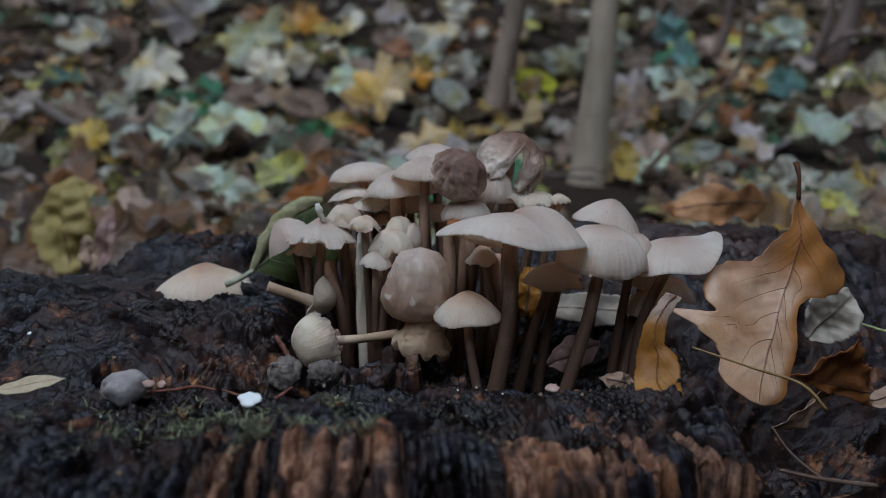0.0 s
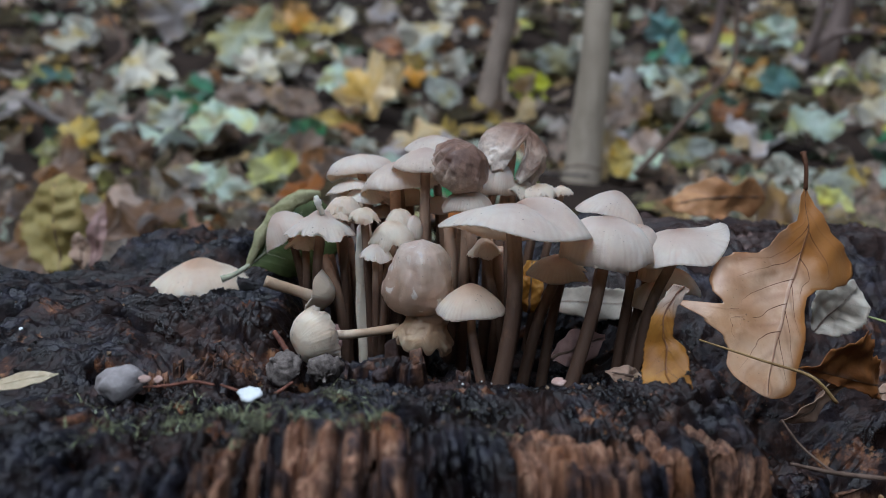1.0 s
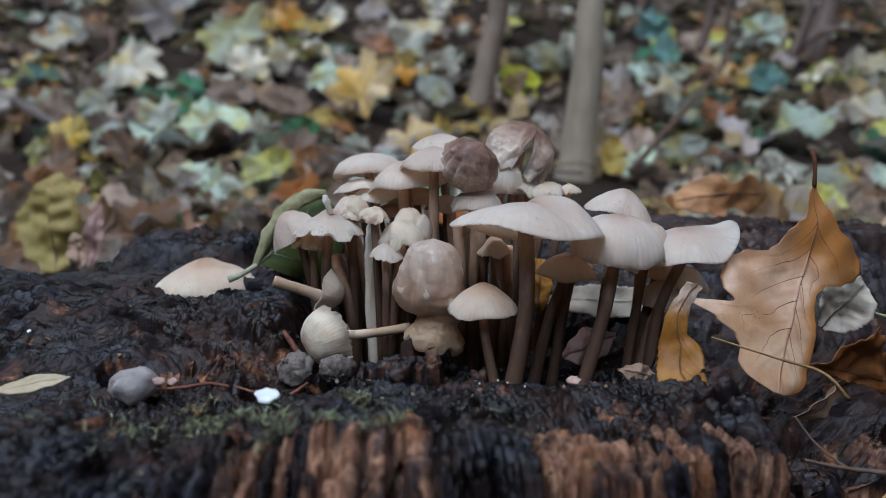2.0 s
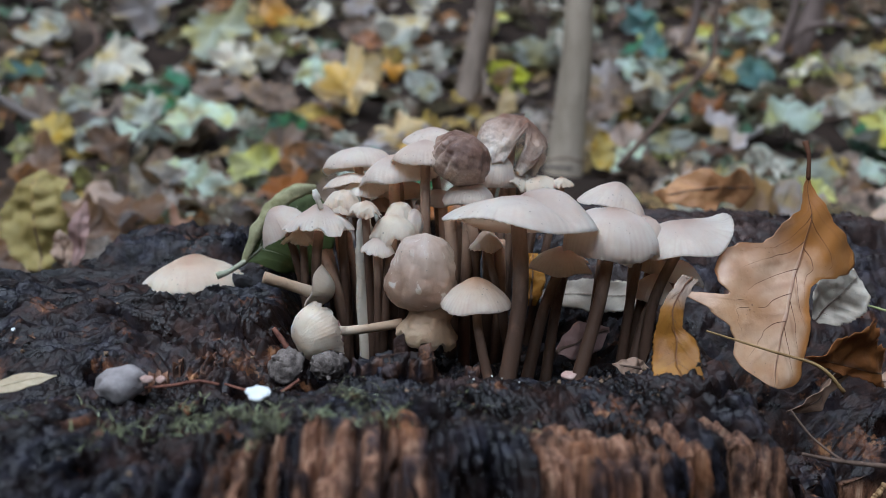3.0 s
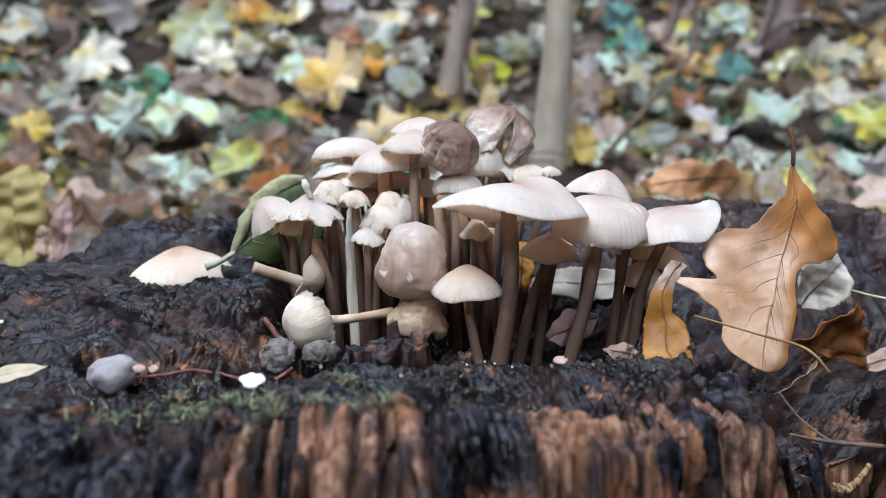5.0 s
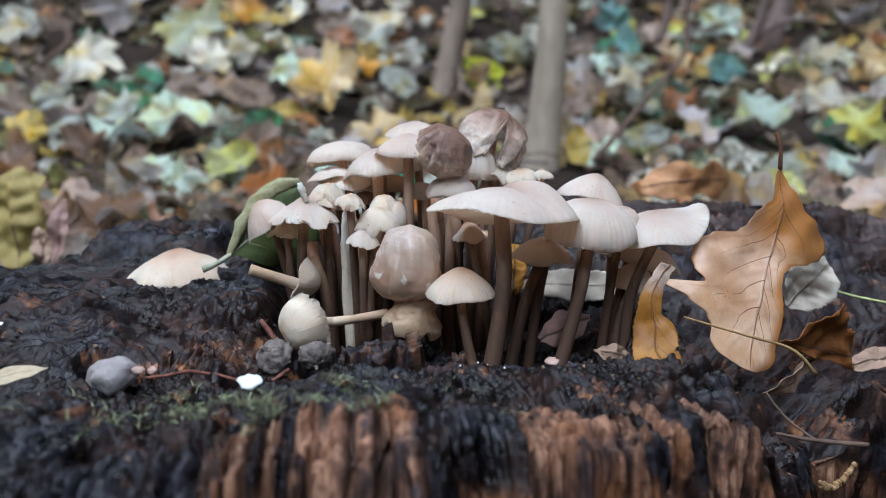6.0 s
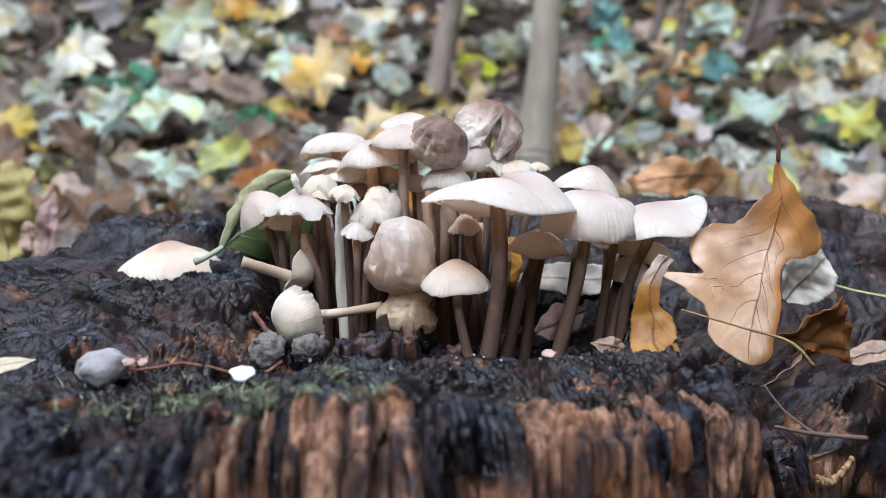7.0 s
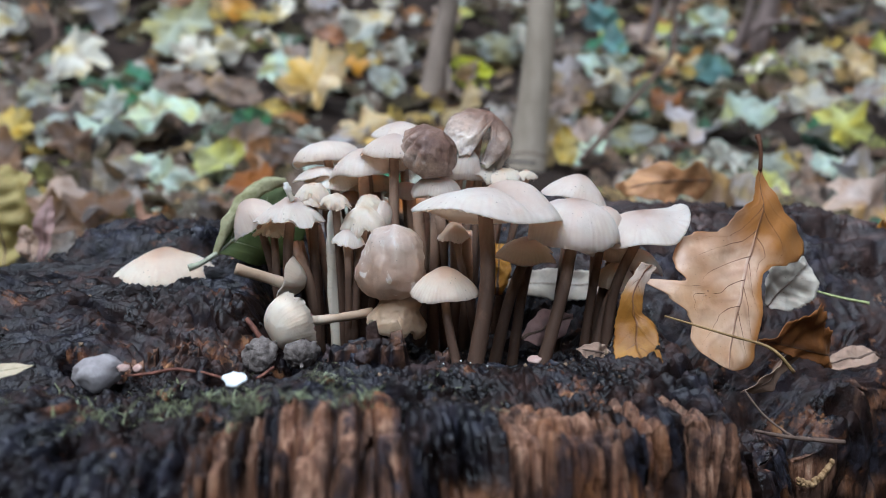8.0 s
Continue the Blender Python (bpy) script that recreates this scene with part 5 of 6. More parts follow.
leaf("grey_leaf", (0.0812, 0.3650, 0.2750), (0.0952, 0.3520, 0.2623), (0.6, 0, 0.7), (0.05, 0.18, 0.2, 0.16, 0.05), (0.05, 0.2, 0.22, 0.18, 0.05), "leaf_pale", "greyish leaf between the mushroom stems", 0.4, 0.05, 0, 0.001, seed=10)
leaf("orange_leaf", (0.0418, 0.3850, 0.2808), (0.0437, 0.3900, 0.3060), (1, 0, 0), (0.1, 0.2, 0.25, 0.2, 0.1), (0.1, 0.2, 0.25, 0.2, 0.1), "leaf_rust", "orange leaf caught behind the mushrooms", 0.4, 0.05, 0, 0.001, seed=11)
leaf("yellow_leaf", (0.0338, 0.4200, 0.2884), (0.0308, 0.4200, 0.3092), (1, 0, 0), (0.1, 0.2, 0.25, 0.2, 0.1), (0.1, 0.2, 0.25, 0.2, 0.1), "leaf_yellow", "yellow leaf behind the mushrooms", 0.4, 0.05, 0, 0.001, seed=12)
green = leaf("green_leaf", (-0.098, 0.402, 0.302), (-0.062, 0.43, 0.33), (0.55, -0.2, -0.8), (0.01, 0.13, 0.20, 0.24, 0.22, 0.10), (0.02, 0.34, 0.50, 0.50, 0.40, 0.10), "leaf_green",
             "olive green leaf with a rolled felted edge behind mushrooms", -0.6, 0.04, 0.2, 0.0008, 0.03, stalk=((-0.105, 0.398, 0.298), (-0.111, 0.396, 0.296)), stalk_r=0.0014, seed=13, stalk_mat="grey_stalk", nv=12, rib=0.5, veins=4, vein_run=0.2)
bm, along = tube([Vector(p) - green.location for p in [(-0.099, 0.401, 0.301), (-0.094, 0.404, 0.313), (-0.089, 0.408, 0.322), (-0.082, 0.414, 0.33), (-0.074, 0.421, 0.335), (-0.065, 0.428, 0.336)]], [0.0012, 0.0028, 0.0036, 0.0040, 0.0038, 0.0020], 40, 14, 0.4, 6.0, 0.5)
part("rolled_edge", bm, M["rim_olive"], green, "pale felted olive edge")
leaf("bank_leaf", (0.2421, 0.6000, 0.3164), (0.1571, 0.5800, 0.3150), (0, 0.5, 0.8), (0.05, 0.16, 0.10, 0.20, 0.15, 0.09, 0.02), (0.05, 0.14, 0.08, 0.18, 0.16, 0.07, 0.02), "leaf_bank", "orange-brown oak leaf lying behind the stump", 0.4, 0.05, 0.2, 0.004, seed=14)
leaf("olive_leaf", (-0.3135, 0.6600, 0.2520), (-0.3218, 0.6800, 0.3343), (1, 0, 0), (0.1, 0.25, 0.34, 0.36, 0.24, 0.05), (0.1, 0.25, 0.34, 0.28, 0.32, 0.05), "leaf_yellow", "olive yellow leaf standing at the stump's edge", 0.3, 0.05, 0.3, 0.005, 0.08, seed=15)
leaf("mauve_leaf", (-0.2784, 0.6400, 0.2594), (-0.2745, 0.6600, 0.3080), (1, 0, 0.1), (0.05, 0.13, 0.16, 0.12, 0.05), (0.05, 0.12, 0.14, 0.12, 0.05), "leaf_mauve", "greyish mauve rolled leaf standing upright", 1.5, 0.05, 0, 0.002, seed=16)
leaf("ochre_leaf", (-0.2764, 0.6200, 0.2619), (-0.2845, 0.6300, 0.2894), (1, 0, 0.1), (0.05, 0.2, 0.3, 0.2, 0.05), (0.05, 0.2, 0.3, 0.2, 0.05), "leaf_tan", "pale yellow pointed leaf by the stump", 0.9, 0.05, 0, 0.002, seed=17)
leaf("white_leaf", (-0.1715, 0.2850, 0.2772), (-0.1448, 0.2900, 0.2806), (0, 0.6, 0.6), (0.02, 0.10, 0.13, 0.10, 0.01), (0.02, 0.09, 0.12, 0.09, 0.01), "leaf_sliver", "cream sliver of leaf lying on the stump", 0.1, 0.02, 0, 0.0003, seed=18, rib=0.05)
leaf("brown_leaf", (0.3070, 0.4600, 0.2944), (0.2739, 0.4500, 0.2883), (0, 0.4, 0.9), (0.05, 0.3, 0.4, 0.3, 0.05), (0.05, 0.3, 0.4, 0.3, 0.05), "leaf_rust", "crumpled rusty leaf on the back of the stump", 0.8, 0.1, 0.3, 0.002, seed=19)
leaf("pale_leaf", (0.2232, 0.3500, 0.2531), (0.1940, 0.3450, 0.2528), (0, 0.7, 0.4), (0.05, 0.18, 0.2, 0.15, 0.05), (0.05, 0.18, 0.2, 0.15, 0.05), "leaf_tan", "pale leaf lying by the dark curled leaf", 0.4, 0.05, 0.1, 0.001, seed=20)

leaf("cream_leaf", (0.0491, 0.4050, 0.2821), (0.1200, 0.4120, 0.2800), (0, 0.30, 0.9), (0.03, 0.10, 0.13, 0.12, 0.10, 0.03), (0.03, 0.10, 0.12, 0.11, 0.08, 0.03), "leaf_pale", "pale cream leaf lying behind the mushroom stems", 0.3, 0.03, 0.1, 0.002, 0.05, seed=21, rib=0.1)
leaf("mauve_leaf", (-0.0559, 0.3620, 0.2639), (-0.0502, 0.3660, 0.2803), (1, 0.1, 0.2), (0.05, 0.25, 0.32, 0.25, 0.05), (0.05, 0.25, 0.32, 0.25, 0.05), "leaf_mauve", "pinkish brown leaf propped behind a fallen mushroom", 0.4, 0.03, 0, 0.0006, seed=22)
leaf("tan_leaf", (0.0999, 0.3720, 0.3116), (0.0898, 0.3740, 0.3155), (0.2, 0, 1), (0.05, 0.25, 0.3, 0.2, 0.05), (0.05, 0.25, 0.3, 0.2, 0.05), "leaf_tan", "curled brown leaf scrap between the caps", 1.0, 0.05, 0, 0.0006, seed=23)

stick([(0.1064, 0.3250, 0.2829), (0.1286, 0.3120, 0.2775), (0.1464, 0.3080, 0.2720), (0.1574, 0.3080, 0.2611)], [0.0004, 0.0006, 0.0009], "ochre leaf stalk lying across the oak leaf", "ochre", "leaf_stalk")
stick([(0.2044, 0.3800, 0.2801), (0.2156, 0.3750, 0.2771), (0.2293, 0.3700, 0.2746)], [0.0005, 0.0008], "yellow-green bare leaf stalk", "green_stalk", "leaf_stalk")
stick([(0.1320, 0.3000, 0.2571), (0.1378, 0.2950, 0.2485), (0.1443, 0.2900, 0.2429), (0.1477, 0.2880, 0.2409)], [0.0004, 0.0005, 0.0006], "thin pale root curling over the stump's side", "twig", "root")
stick([(0.1297, 0.2850, 0.2454), (0.1460, 0.2850, 0.2418), (0.1678, 0.2850, 0.2389)], [0.0006, 0.0009, 0.0010], "bare brown twig beside the stump", "twig")
stick([(-0.1129, 0.2880, 0.2759), (-0.1027, 0.2870, 0.2768), (-0.0932, 0.2850, 0.2788), (-0.0849, 0.2830, 0.2782)], [0.0004, 0.0007, 0.0005], "reddish twig lying on the stump", "red_twig")
stick([(-0.0847, 0.2900, 0.2760), (-0.0754, 0.2880, 0.2737), (-0.0658, 0.2900, 0.2719), (-0.0578, 0.2920, 0.2762)], [0.0004, 0.0008, 0.0006], "bent red-brown twig by the acorn cups", "red_twig")
stick([(-0.0697, 0.3520, 0.2686), (-0.0730, 0.3540, 0.2735), (-0.0778, 0.3580, 0.2789)], [0.0014, 0.0012], "mauve broken stalk behind the fallen mushroom", "red_twig")

# ---- fallen mushrooms ----
def fallen(cap_at, axis, R, H, label, stem_pts=(), stem=0.0, look_of="pale", stem_look="stem_pale", seed=1, spin=0.0, **shape):
    at = Vector(cap_at)
    ob = thing("fallen_mushroom", at, label, "mushroom", "fallen mushrooms")
    cap, gill = cap_meshes(R, H, seed, **shape)
    m = turn_to(axis, spin)
    for piece, nm, mat in ((cap, "cap", M["cap_" + look_of]), (gill, "underside", M["gill_white"])):
        piece[0].transform(m)
        made = part(nm, piece[0], mat, ob if nm == "cap" else made, layers=piece[1])
    if stem_pts:
        bm, along = tube([Vector(p) - at for p in stem_pts], [stem * 1.05, stem, stem * 0.9, stem], 20, 12, 0.12, seed)
        part("stem", bm, M[stem_look], ob, layers={"zone": [1 - a for a in along]})
    return ob


m = Mat("white_gills", 0.6)
m.colour(m.ramp(m.noise(m.coords(), 90, 4), (0.3, (0.58, 0.52, 0.44)), (0.7, (0.80, 0.76, 0.68)))).flesh(0.3, 0.001)
M["gill_white"] = m.m
fallen((-0.0555, 0.3480, 0.2794), (-0.75, -0.55, -0.22), 0.0146, 0.0125, "small cream mushroom lying on its side", [(-0.0589, 0.3470, 0.2799), (-0.0482, 0.3480, 0.2795), (-0.0337, 0.3500, 0.2804), (-0.0203, 0.3530, 0.2816)], 0.0022, "white", seed=41, umbo=0.0, dome=0.55, droop=0.22, ribs=0.005, wave=0.02, wrinkle=0.06)
fallen((-0.0607, 0.3740, 0.2943), (0.88, -0.12, -0.30), 0.0108, 0.0092, "overturned mushroom showing white gills", [(-0.0564, 0.3800, 0.2882), (-0.0679, 0.3740, 0.2939), (-0.0836, 0.3700, 0.3001)], 0.0028, "white", seed=42, umbo=0.1, wave=0.08)
fallen((-0.1276, 0.4180, 0.2884), (-0.03, -0.06, 1), 0.0275, 0.0130, "detached cream mushroom cap resting on the stump", look_of="tan", seed=43, dome=0.75, umbo=0.5, wave=0.025, tear=0.03, squash=0.8, ribs=0.02)

# torn stems standing in the cluster
for pts, r, lab in (([(-0.0376, 0.3700, 0.2544), (-0.0389, 0.3720, 0.2958), (-0.0383, 0.3720, 0.3114), (-0.0369, 0.3710, 0.3218), (-0.0369, 0.3700, 0.3290)], 0.0028, "torn white mushroom stem with ragged top"),
                    ([(-0.0564, 0.3740, 0.3307), (-0.0580, 0.3740, 0.3346), (-0.0596, 0.3740, 0.3397)], 0.0013, "stub of white stem above a cap")):
    base = Vector(pts[0])
    bm, along = tube([Vector(p) - base for p in pts], [r * 0.9, r, r, r * 1.4, r * 0.7], 30, 12, 0.5, 3.0, 0.6)
    ob = thing("broken_mushroom", base, lab, "mushroom", "mushroom cluster")
    part("stem", bm, M["stem_white"], ob, layers={"zone": along})


def bare_stem(foot, head, r, seed):
    base = Vector(foot)
    bm, along = tube([Vector((0, 0, -0.012)), (Vector(head) - base) * 0.5 + Vector((0.0015, 0, 0)), Vector(head) - base], [r * 1.1, r, r * 0.9], 16, 10, 0.12, seed)
    ob = thing("broken_mushroom", base, "capless brown mushroom deep in the cluster", "mushroom", "mushroom cluster")
    part("stem", bm, M["stem"], ob, layers={"zone": along})
    return ob


bare_stem((-0.0489, 0.3920, 0.2700), (-0.0507, 0.3920, 0.3196), 0.0027, 1)
bare_stem((-0.0416, 0.3950, 0.2648), (-0.0470, 0.3950, 0.3165), 0.0024, 2)
bare_stem((-0.0531, 0.3880, 0.2752), (-0.0559, 0.3880, 0.3094), 0.0029, 3)
bare_stem((-0.0356, 0.3850, 0.2658), (-0.0318, 0.3850, 0.3148), 0.0026, 4)
bare_stem((-0.0250, 0.3920, 0.2623), (-0.0234, 0.3920, 0.3407), 0.0030, 5)
bare_stem((-0.0461, 0.3800, 0.2646), (-0.0577, 0.3800, 0.3106), 0.0029, 6)
bare_stem((-0.0166, 0.3950, 0.2685), (-0.0199, 0.3950, 0.3133), 0.0024, 7)
bare_stem((0.0022, 0.3850, 0.2650), (0.0028, 0.3850, 0.3249), 0.0032, 8)
bare_stem((0.0181, 0.3800, 0.2631), (0.0209, 0.3800, 0.3198), 0.0031, 9)
bare_stem((0.0230, 0.3750, 0.2616), (0.0256, 0.3750, 0.3151), 0.0028, 10)
bare_stem((-0.025, 0.402, 0.2640), (-0.0240, 0.402, 0.33), 0.0027, 21)
bare_stem((-0.01, 0.406, 0.2640), (-0.0090, 0.406, 0.335), 0.0027, 22)
bare_stem((-0.001, 0.398, 0.2640), (0.0000, 0.398, 0.332), 0.0027, 23)
bare_stem((0.006, 0.402, 0.2640), (0.0070, 0.402, 0.325), 0.0027, 24)
bare_stem((0.02, 0.395, 0.2640), (0.0210, 0.395, 0.318), 0.0027, 25)
bare_stem((0.0136, 0.3720, 0.2948), (0.0104, 0.3720, 0.3325), 0.0025, 11)


# ---- acorns, flakes, moss, splinters ----
def acorn(at, axis, R, L, label):
    """A weathered acorn lying on its side: swollen body, point at one end."""
    bm = bmesh.new()
    rows = []
    for i in range(17):
        t = i / 16
        r = R * (math.sin(math.pi * min(0.98, t * 0.93 + 0.02)) ** 0.62)
        if t > 0.95:
            r = R * 0.16 * (1.02 - t) / 0.07
        rows.append([Vector((r * math.cos(a), r * math.sin(a), (t - 0.5) * L)) * (1 + 0.26 * noise.noise(Vector((math.cos(a) * 1.2, math.sin(a) * 1.2, t * 2.5))) + 0.05 * noise.noise(Vector((math.cos(a) * 4, math.sin(a) * 4, t * 9)))) for a in np.linspace(0, 2 * math.pi, 28, endpoint=False)])
    vs = sheet(bm, rows, True)
    bm.faces.new(vs[0])
    bm.faces.new(vs[-1])
    bmesh.ops.recalc_face_normals(bm, faces=bm.faces)
    bm.transform(turn_to(axis))
    ob = part("acorn", bm, M["acorn"])
    ob.location = at
    return tagged(ob, label, "acorn")


def acorn_cup(at, axis, R, label):
    """An acorn cup: a scaly bowl with a stub of stalk."""
    ob = thing("acorn_cup", at, label, "acorn cup", "acorn cups")
    bm = bmesh.new()
    rows, na = [], 40
    for i in range(22):
        t = i / 21
        if t < 0.62:
            a = t / 0.62 * math.pi * 0.56
            r, z = R * math.sin(a), R * 0.85 * math.cos(a)
        else:
            a = (1 - t) / 0.38 * math.pi * 0.5
            r, z = R * 0.86 * math.sin(a) + 0.0001, R * 0.72 * math.cos(a)
        row = []
        for j in range(na):
            b = 2 * math.pi * (j + 0.5 * (i % 2)) / na
            k = 1 + (0.05 * math.sin(b * 13 + (i % 2) * 3) * math.sin(i * 1.7) + 0.16 * noise.noise(Vector((math.cos(b) * 3, math.sin(b) * 3, i * 0.4))) if t < 0.62 else 0)
            row.append((r * k * math.cos(b), r * k * math.sin(b), z * k))
        rows.append(row)
    vs = sheet(bm, rows, True)
    bm.faces.new(vs[0])
    bm.faces.new(vs[-1])
    bmesh.ops.recalc_face_normals(bm, faces=bm.faces)
    bm.transform(turn_to(axis))
    part("bowl", bm, M["cup"], ob)
    ax = Vector(axis).normalized()
    bm, _ = tube([ax * R * 0.8, ax * R * 1.0, ax * R * 1.15], [R * 0.14, R * 0.09], 6, 8)
    part("stalk", bm, M["cup"], ob)
    return ob


acorn((-0.1216, 0.2900, 0.2763), (-1, -0.25, -0.05), 0.0072, 0.0172, "grey weathered acorn lying on the stump")
acorn_cup((-0.0509, 0.3300, 0.2704), (0.05, -0.75, -0.5), 0.0075, "scaly grey acorn cup with stalk stub")
acorn_cup((-0.0686, 0.3330, 0.2686), (-0.5, -0.5, 0.6), 0.0082, "dark grey acorn cup tipped on its side")


def flake(at, w, h, seed, material, label, normal=(0, -0.6, 1), name="wood_flake", category="flake"):
    """A thin broken chip with an uneven edge."""
    rnd = random.Random(seed)
    bm = bmesh.new()
    n = 14
    ring = [(w * math.cos(a) * rnd.uniform(0.75, 1.1), h * math.sin(a) * rnd.uniform(0.7, 1.1)) for a in np.linspace(0, 2 * math.pi, n, endpoint=False)]
    t = 0.0006
    rows = [[(x * k, y * k, z + 0.15 * x * x / w) for x, y in ring] for k, z in ((0.05, t), (0.6, t * 1.1), (0.97, t), (1.0, 0), (0.9, -t), (0.05, -t))]
    vs = sheet(bm, rows, True)
    bm.faces.new(vs[0])
    bm.faces.new(vs[-1])
    bmesh.ops.recalc_face_normals(bm, faces=bm.faces)
    bm.transform(turn_to(normal))
    ob = part(name, bm, M[material])
    ob.location = at
    return tagged(ob, label, category)


flake((-0.0683, 0.2680, 0.2796), 0.0047, 0.0036, 9, "chip", "white flake lying on the stump's mossy rim")
flake((0.0438, 0.3000, 0.2729), 0.0029, 0.0025, 2, "husk", "tiny pinkish flake at the mushrooms' feet")
flake((-0.1781, 0.3300, 0.2875), 0.0009, 0.0011, 3, "chip", "tiny white speck on the stump")
flake((-0.1407, 0.2750, 0.2733), 0.0030, 0.0019, 4, "straw", "yellowish wood flake on the stump")


def splinter(at, h, w, lean, seed, wood):
    """A broken upright slab of rotten wood with a ragged top, part of the stump; wood: how bare of char."""
    rnd = random.Random(seed)
    bm = bmesh.new()
    n, k = 12, 36
    x0, y0 = at[0], at[1]
    z0 = stump_top(x0, y0) - 0.010
    yaw, slope = rnd.uniform(-0.5, 0.5), rnd.uniform(-0.6, 0.6)
    rows, side = [], []
    for i in range(n + 3):
        t = min(1, i / (n - 1))
        shrink = (1, 1, 1, 1, 0.8, 0.45, 0.06)[max(0, i - n + 4)] if i >= n else 1
        row = []
        for j in range(k):
            a = 2 * math.pi * j / k
            cu = math.copysign(abs(math.cos(a)) ** 0.45, math.cos(a))
            cv = math.copysign(abs(math.sin(a)) ** 0.45, math.sin(a))
            groove = noise.noise(Vector((cu * 3.5 + seed * 3, cv * 2, t * 0.7))) * 0.10 + noise.noise(Vector((cu * 5 + seed, cv * 5, t * 2.2))) * 0.12
            q = (1 + groove + 0.12 * (1 - t)) * shrink
            top = 0.74 + 0.26 * slope * cu + 0.34 * noise.noise(Vector((cu * 1.7, cv, seed))) + 0.08 * noise.noise(Vector((cu * 6, cv * 3, seed)))
            x, y = cu * w * 1.7 * q, cv * w * 1.0 * q
            z = z0 + (h + 0.010) * t * top - 0.0012 * (1 - shrink) * (1 + noise.noise(Vector((cu * 4, cv * 4, i))))
            row.append((x0 + x * math.cos(yaw) - y * math.sin(yaw) + lean * t * h, y0 + x * math.sin(yaw) + y * math.cos(yaw), z))
            side.append(min(1, max(0, wood - 0.38 + 1.3 * noise.noise(Vector((cu * 2 + seed, cv * 2, t * 1.6))))))
        rows.append(row)
    vs = sheet(bm, rows, True)
    bm.faces.new(vs[-1])
    bmesh.ops.recalc_face_normals(bm, faces=bm.faces)
    return part("splinter", bm, M["stump"], stump, layers={"side": side})


flake((-0.1118, 0.2870, 0.2791), 0.0025, 0.0018, 5, "husk", "pinkish scrap of acorn husk on the stump", (0.3, -0.8, 0.6))
flake((-0.1071, 0.2890, 0.2783), 0.0022, 0.0016, 6, "husk", "pinkish scrap of acorn husk on the stump", (-0.4, -0.8, 0.5))
splinter((-0.038, 0.296), 0.018, 0.002, 0.1, 3, 0.55)
splinter((-0.031, 0.292), 0.02, 0.004, 0.05, 1, 0.15)
splinter((-0.023, 0.287), 0.018, 0.0034, 0, 2, 0.1)
splinter((-0.015, 0.288), 0.02, 0.003, 0.05, 5, 0.3)
splinter((-0.01, 0.286), 0.018, 0.0026, -0.12, 6, 0.45)
splinter((0.006, 0.297), 0.015, 0.0017, 0.05, 13, 0.5)
splinter((-0.117, 0.312), 0.0062, 0.0017, 0.1, 31, 0.8)
splinter((-0.114, 0.314), 0.0066, 0.0015, -0.1, 32, 0.8)
splinter((-0.111, 0.322), 0.0058, 0.0013, 0.1, 33, 0.7)
splinter((-0.099, 0.316), 0.0058, 0.0017, 0.2, 34, 0.6)
splinter((-0.095, 0.325), 0.006, 0.0015, 0, 35, 0.5)


def knot(at, r):
    """A round dark knot standing out of the broken wood."""
    bm = bmesh.new()
    for v in bmesh.ops.create_icosphere(bm, subdivisions=4, radius=r)["verts"]:
        p = v.co / r
        v.co *= 1 + 0.22 * noise.noise(p * 1.5) + 0.10 * (0.3 - noise.voronoi(p * 3.5)[0][0])
        v.co += Vector(at)
    return part("knot", bm, M["stump"], stump, layers={"side": [0.12] * len(bm.verts)})


knot((-0.024, 0.283, 0.281), 0.0034)


def speck_stuff(count):
    """Tiny white specks of mould at the stems' feet."""
    rnd = random.Random(21)
    bm = bmesh.new()
    for _ in range(count):
        x, y = rnd.gauss(0.012, 0.012), rnd.gauss(0.300, 0.008)
        z = stump_top(x, y) + stump_detail(x, y) + 0.0003
        for v in bmesh.ops.create_icosphere(bm, subdivisions=1, radius=rnd.uniform(0.00022, 0.0005))["verts"]:
            v.co += Vector((x, y, z))
    return tagged(part("mould_specks", bm, M["droplet"]), "tiny white specks of mould on charred wood", "mould", kind="stuff")


speck_stuff(60)


def fungus_crust():
    """A lumpy tan crust in a crescent on the stump's flank."""
    rnd = random.Random(12)
    bm = bmesh.new()
    for i in range(60):
        t = i / 59
        x = 0.1765 + 0.0215 * t + rnd.uniform(-0.0006, 0.0006)
        y = 0.3325 + 0.0095 * t - 0.0004
        z = 0.1963 + 0.0062 * (1.9 * abs(t - 0.42)) ** 2.2 + rnd.uniform(-0.0012, 0.0012)
        r = rnd.uniform(0.0006, 0.0013)
        made = bmesh.ops.create_icosphere(bm, subdivisions=2, radius=r)["verts"]
        for v in made:
            v.co = Vector((v.co.x, v.co.y * 1.2, v.co.z * 1.25)) * (1 + 0.35 * noise.noise(v.co * 500 + Vector((i * 3.1, 0, 0)))) + Vector((x, y, z))
    return part("fungus", bm, M["fungus"], stump, "lumpy tan fungus crust")


M["fungus"] = plain_material("fungus_crust", (0.20, 0.11, 0.045), (0.48, 0.32, 0.16), 300, 0.7, 0.0008)
fungus_crust()


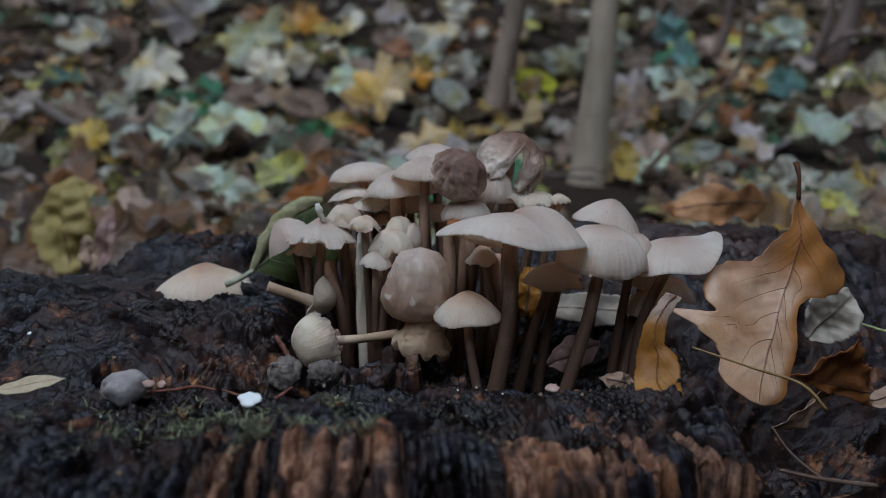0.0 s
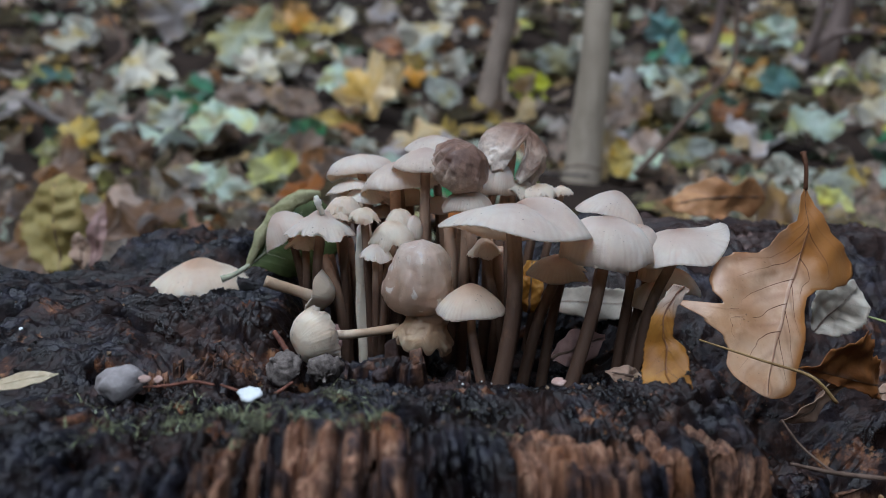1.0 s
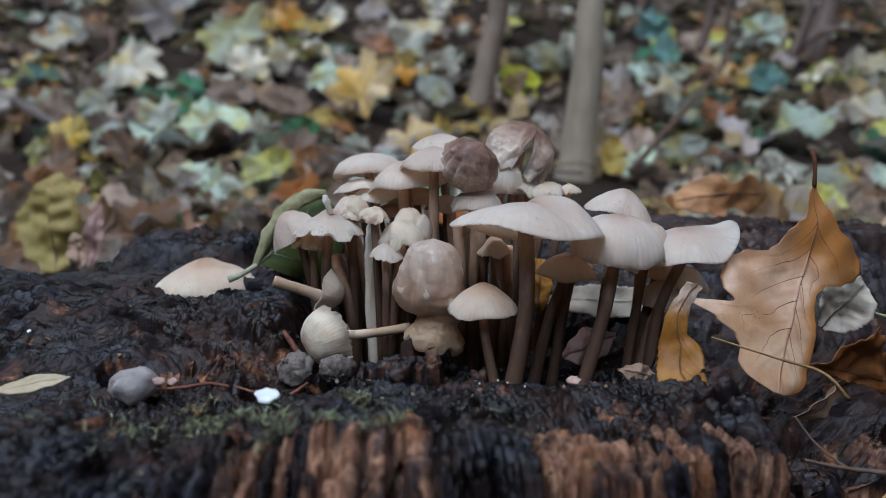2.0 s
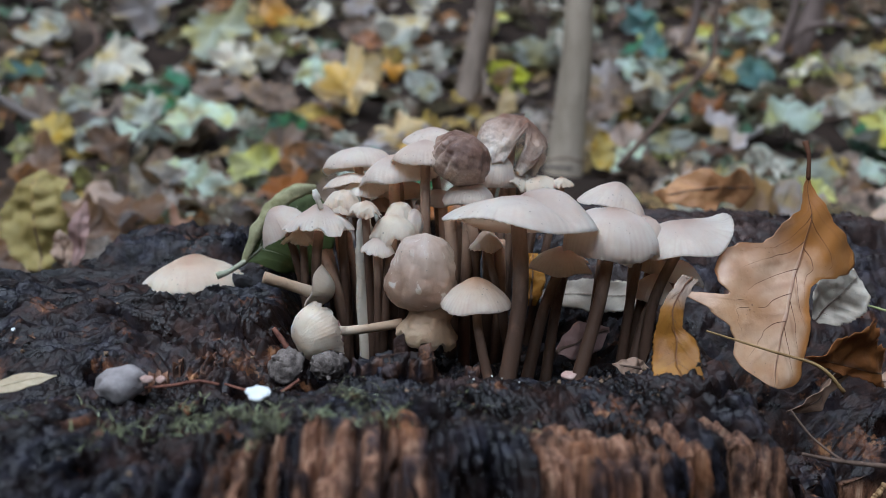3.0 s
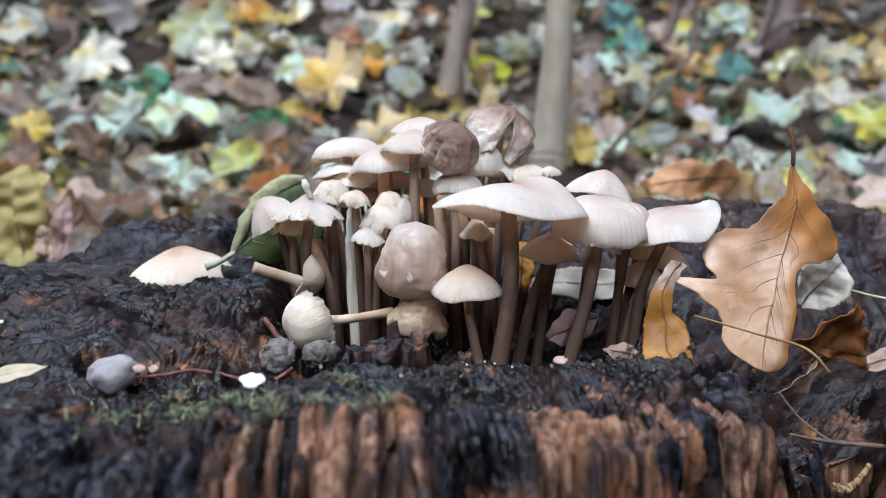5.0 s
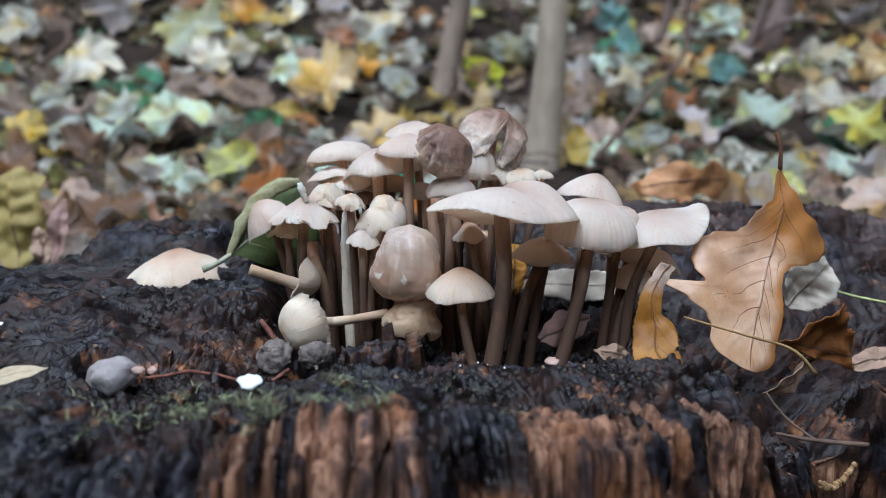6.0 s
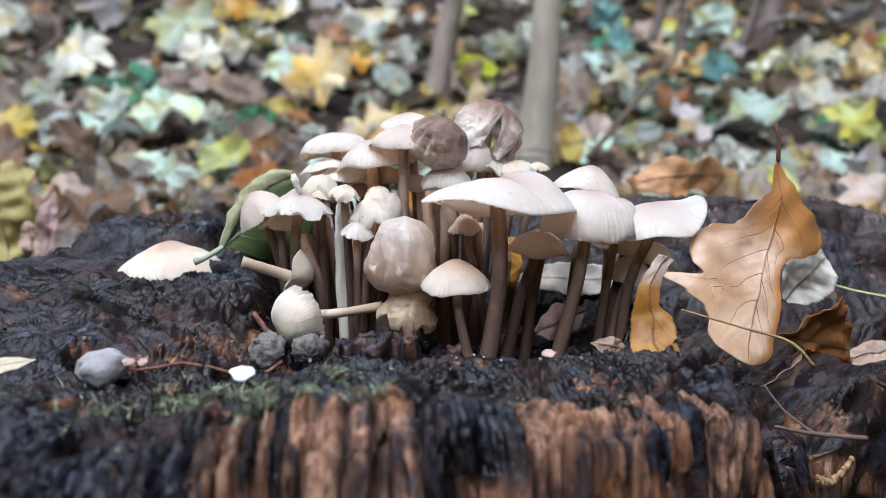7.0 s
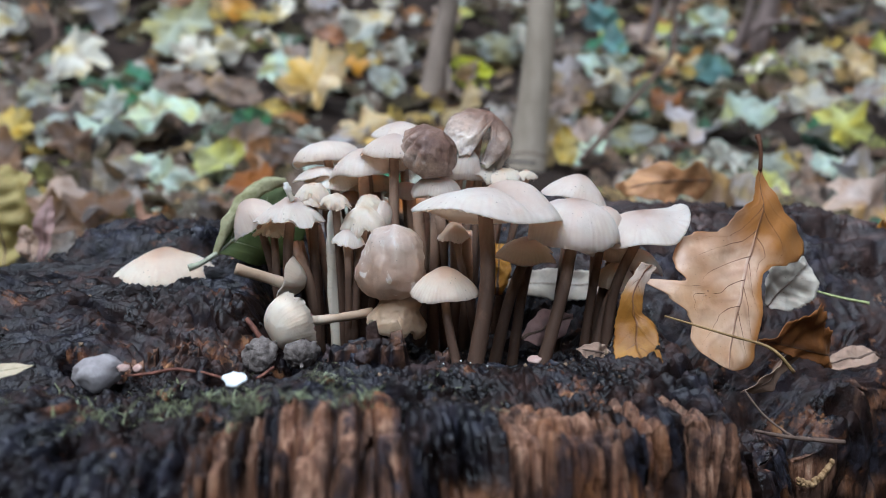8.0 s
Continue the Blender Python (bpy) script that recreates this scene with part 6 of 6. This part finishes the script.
def moss_stuff(count):
    """Small strands of moss on the front of the stump's top."""
    rnd = random.Random(3)
    verts, faces = [], []
    for _ in range(count):
        x, y = rnd.gauss(-0.070, 0.034), rnd.gauss(0.247, 0.016)
        if noise.noise(Vector((x * 60, y * 60, 8))) < 0.12:
            continue
        d = math.degrees(math.atan2(y - SY, x - SX))
        if math.hypot(x - SX, y - SY) > stump_radius(d) * 0.99:
            continue
        z = stump_top(x, y) + stump_detail(x, y) - 0.0005
        h, w = rnd.uniform(0.0012, 0.0046), rnd.uniform(0.0002, 0.00055)
        a, lean = rnd.uniform(0, 6.28), rnd.uniform(0.3, 1.6)
        dx, dy = math.cos(a), math.sin(a)
        n = len(verts)
        for t in (0, 0.5, 1.0):
            ww = w * (1 - 0.8 * t)
            cx, cy, cz = x + dx * lean * h * t * t, y + dy * lean * h * t * t, z + h * t * (1 - 0.3 * t)
            verts += [(cx - dy * ww, cy + dx * ww, cz), (cx + dy * ww, cy - dx * ww, cz), (cx + dx * ww, cy + dy * ww, cz + ww)]
        for k in (0, 3):
            for i in range(3):
                j = (i + 1) % 3
                faces.append((n + k + i, n + k + j, n + k + 3 + j, n + k + 3 + i))
    me = bpy.data.meshes.new("moss")
    me.from_pydata(verts, [], faces)
    me.materials.append(M["moss_strand"])
    return tagged(new("moss", me), "sparse green moss on the charred wood", "moss", kind="stuff")


m = Mat("moss_strands", 0.8)
m.colour(m.ramp(m.island(), (0.0, (0.035, 0.034, 0.018)), (0.55, (0.10, 0.098, 0.05)), (0.9, (0.22, 0.24, 0.12)), (1.0, (0.42, 0.48, 0.30))))
M["moss_strand"] = m.m
moss_stuff(4200)


def crumb_stuff(count):
    """Crumbs of charred and rotten wood on the stump's top."""
    rnd = random.Random(4)
    verts, faces = [], []
    for _ in range(count):
        d, s = rnd.uniform(-180, 0), rnd.random() ** 0.5
        r = stump_radius(d) * s * 0.98
        x, y = SX + r * math.cos(radians(d)), SY + r * math.sin(radians(d))
        if noise.noise(Vector((x * 45, y * 45, 3))) < -0.05:
            continue
        z = stump_top(x, y) + stump_detail(x, y)
        k = 0.0003 + 0.0012 * rnd.random() ** 3
        q = Euler((rnd.uniform(0, 6), rnd.uniform(0, 6), rnd.uniform(0, 6))).to_matrix()
        n = len(verts)
        for c in ((1, 0, 0), (-1, 0, 0), (0, 1, 0), (0, -1, 0), (0, 0, 0.8), (0, 0, -0.8)):
            v = q @ (Vector(c) * k * rnd.uniform(0.7, 1.4))
            verts.append((x + v.x, y + v.y, z + v.z + k * 0.3))
        for a in (0, 1):
            for b in (2, 3):
                for c in (4, 5):
                    faces.append((n + a, n + b, n + c))
    me = bpy.data.meshes.new("wood_crumbs")
    me.from_pydata(verts, [], faces)
    me.materials.append(M["crumb"])
    return tagged(new("wood_crumbs", me), "crumbs of charred wood scattered on the stump", "wood crumbs", kind="stuff")


m = Mat("wood_crumb", 0.8)
m.colour(m.ramp(m.island(), (0.0, (0.008, 0.007, 0.007)), (0.6, (0.02, 0.016, 0.014)), (0.92, (0.06, 0.035, 0.022)), (0.99, (0.25, 0.17, 0.1))))
M["crumb"] = m.m
crumb_stuff(3200)
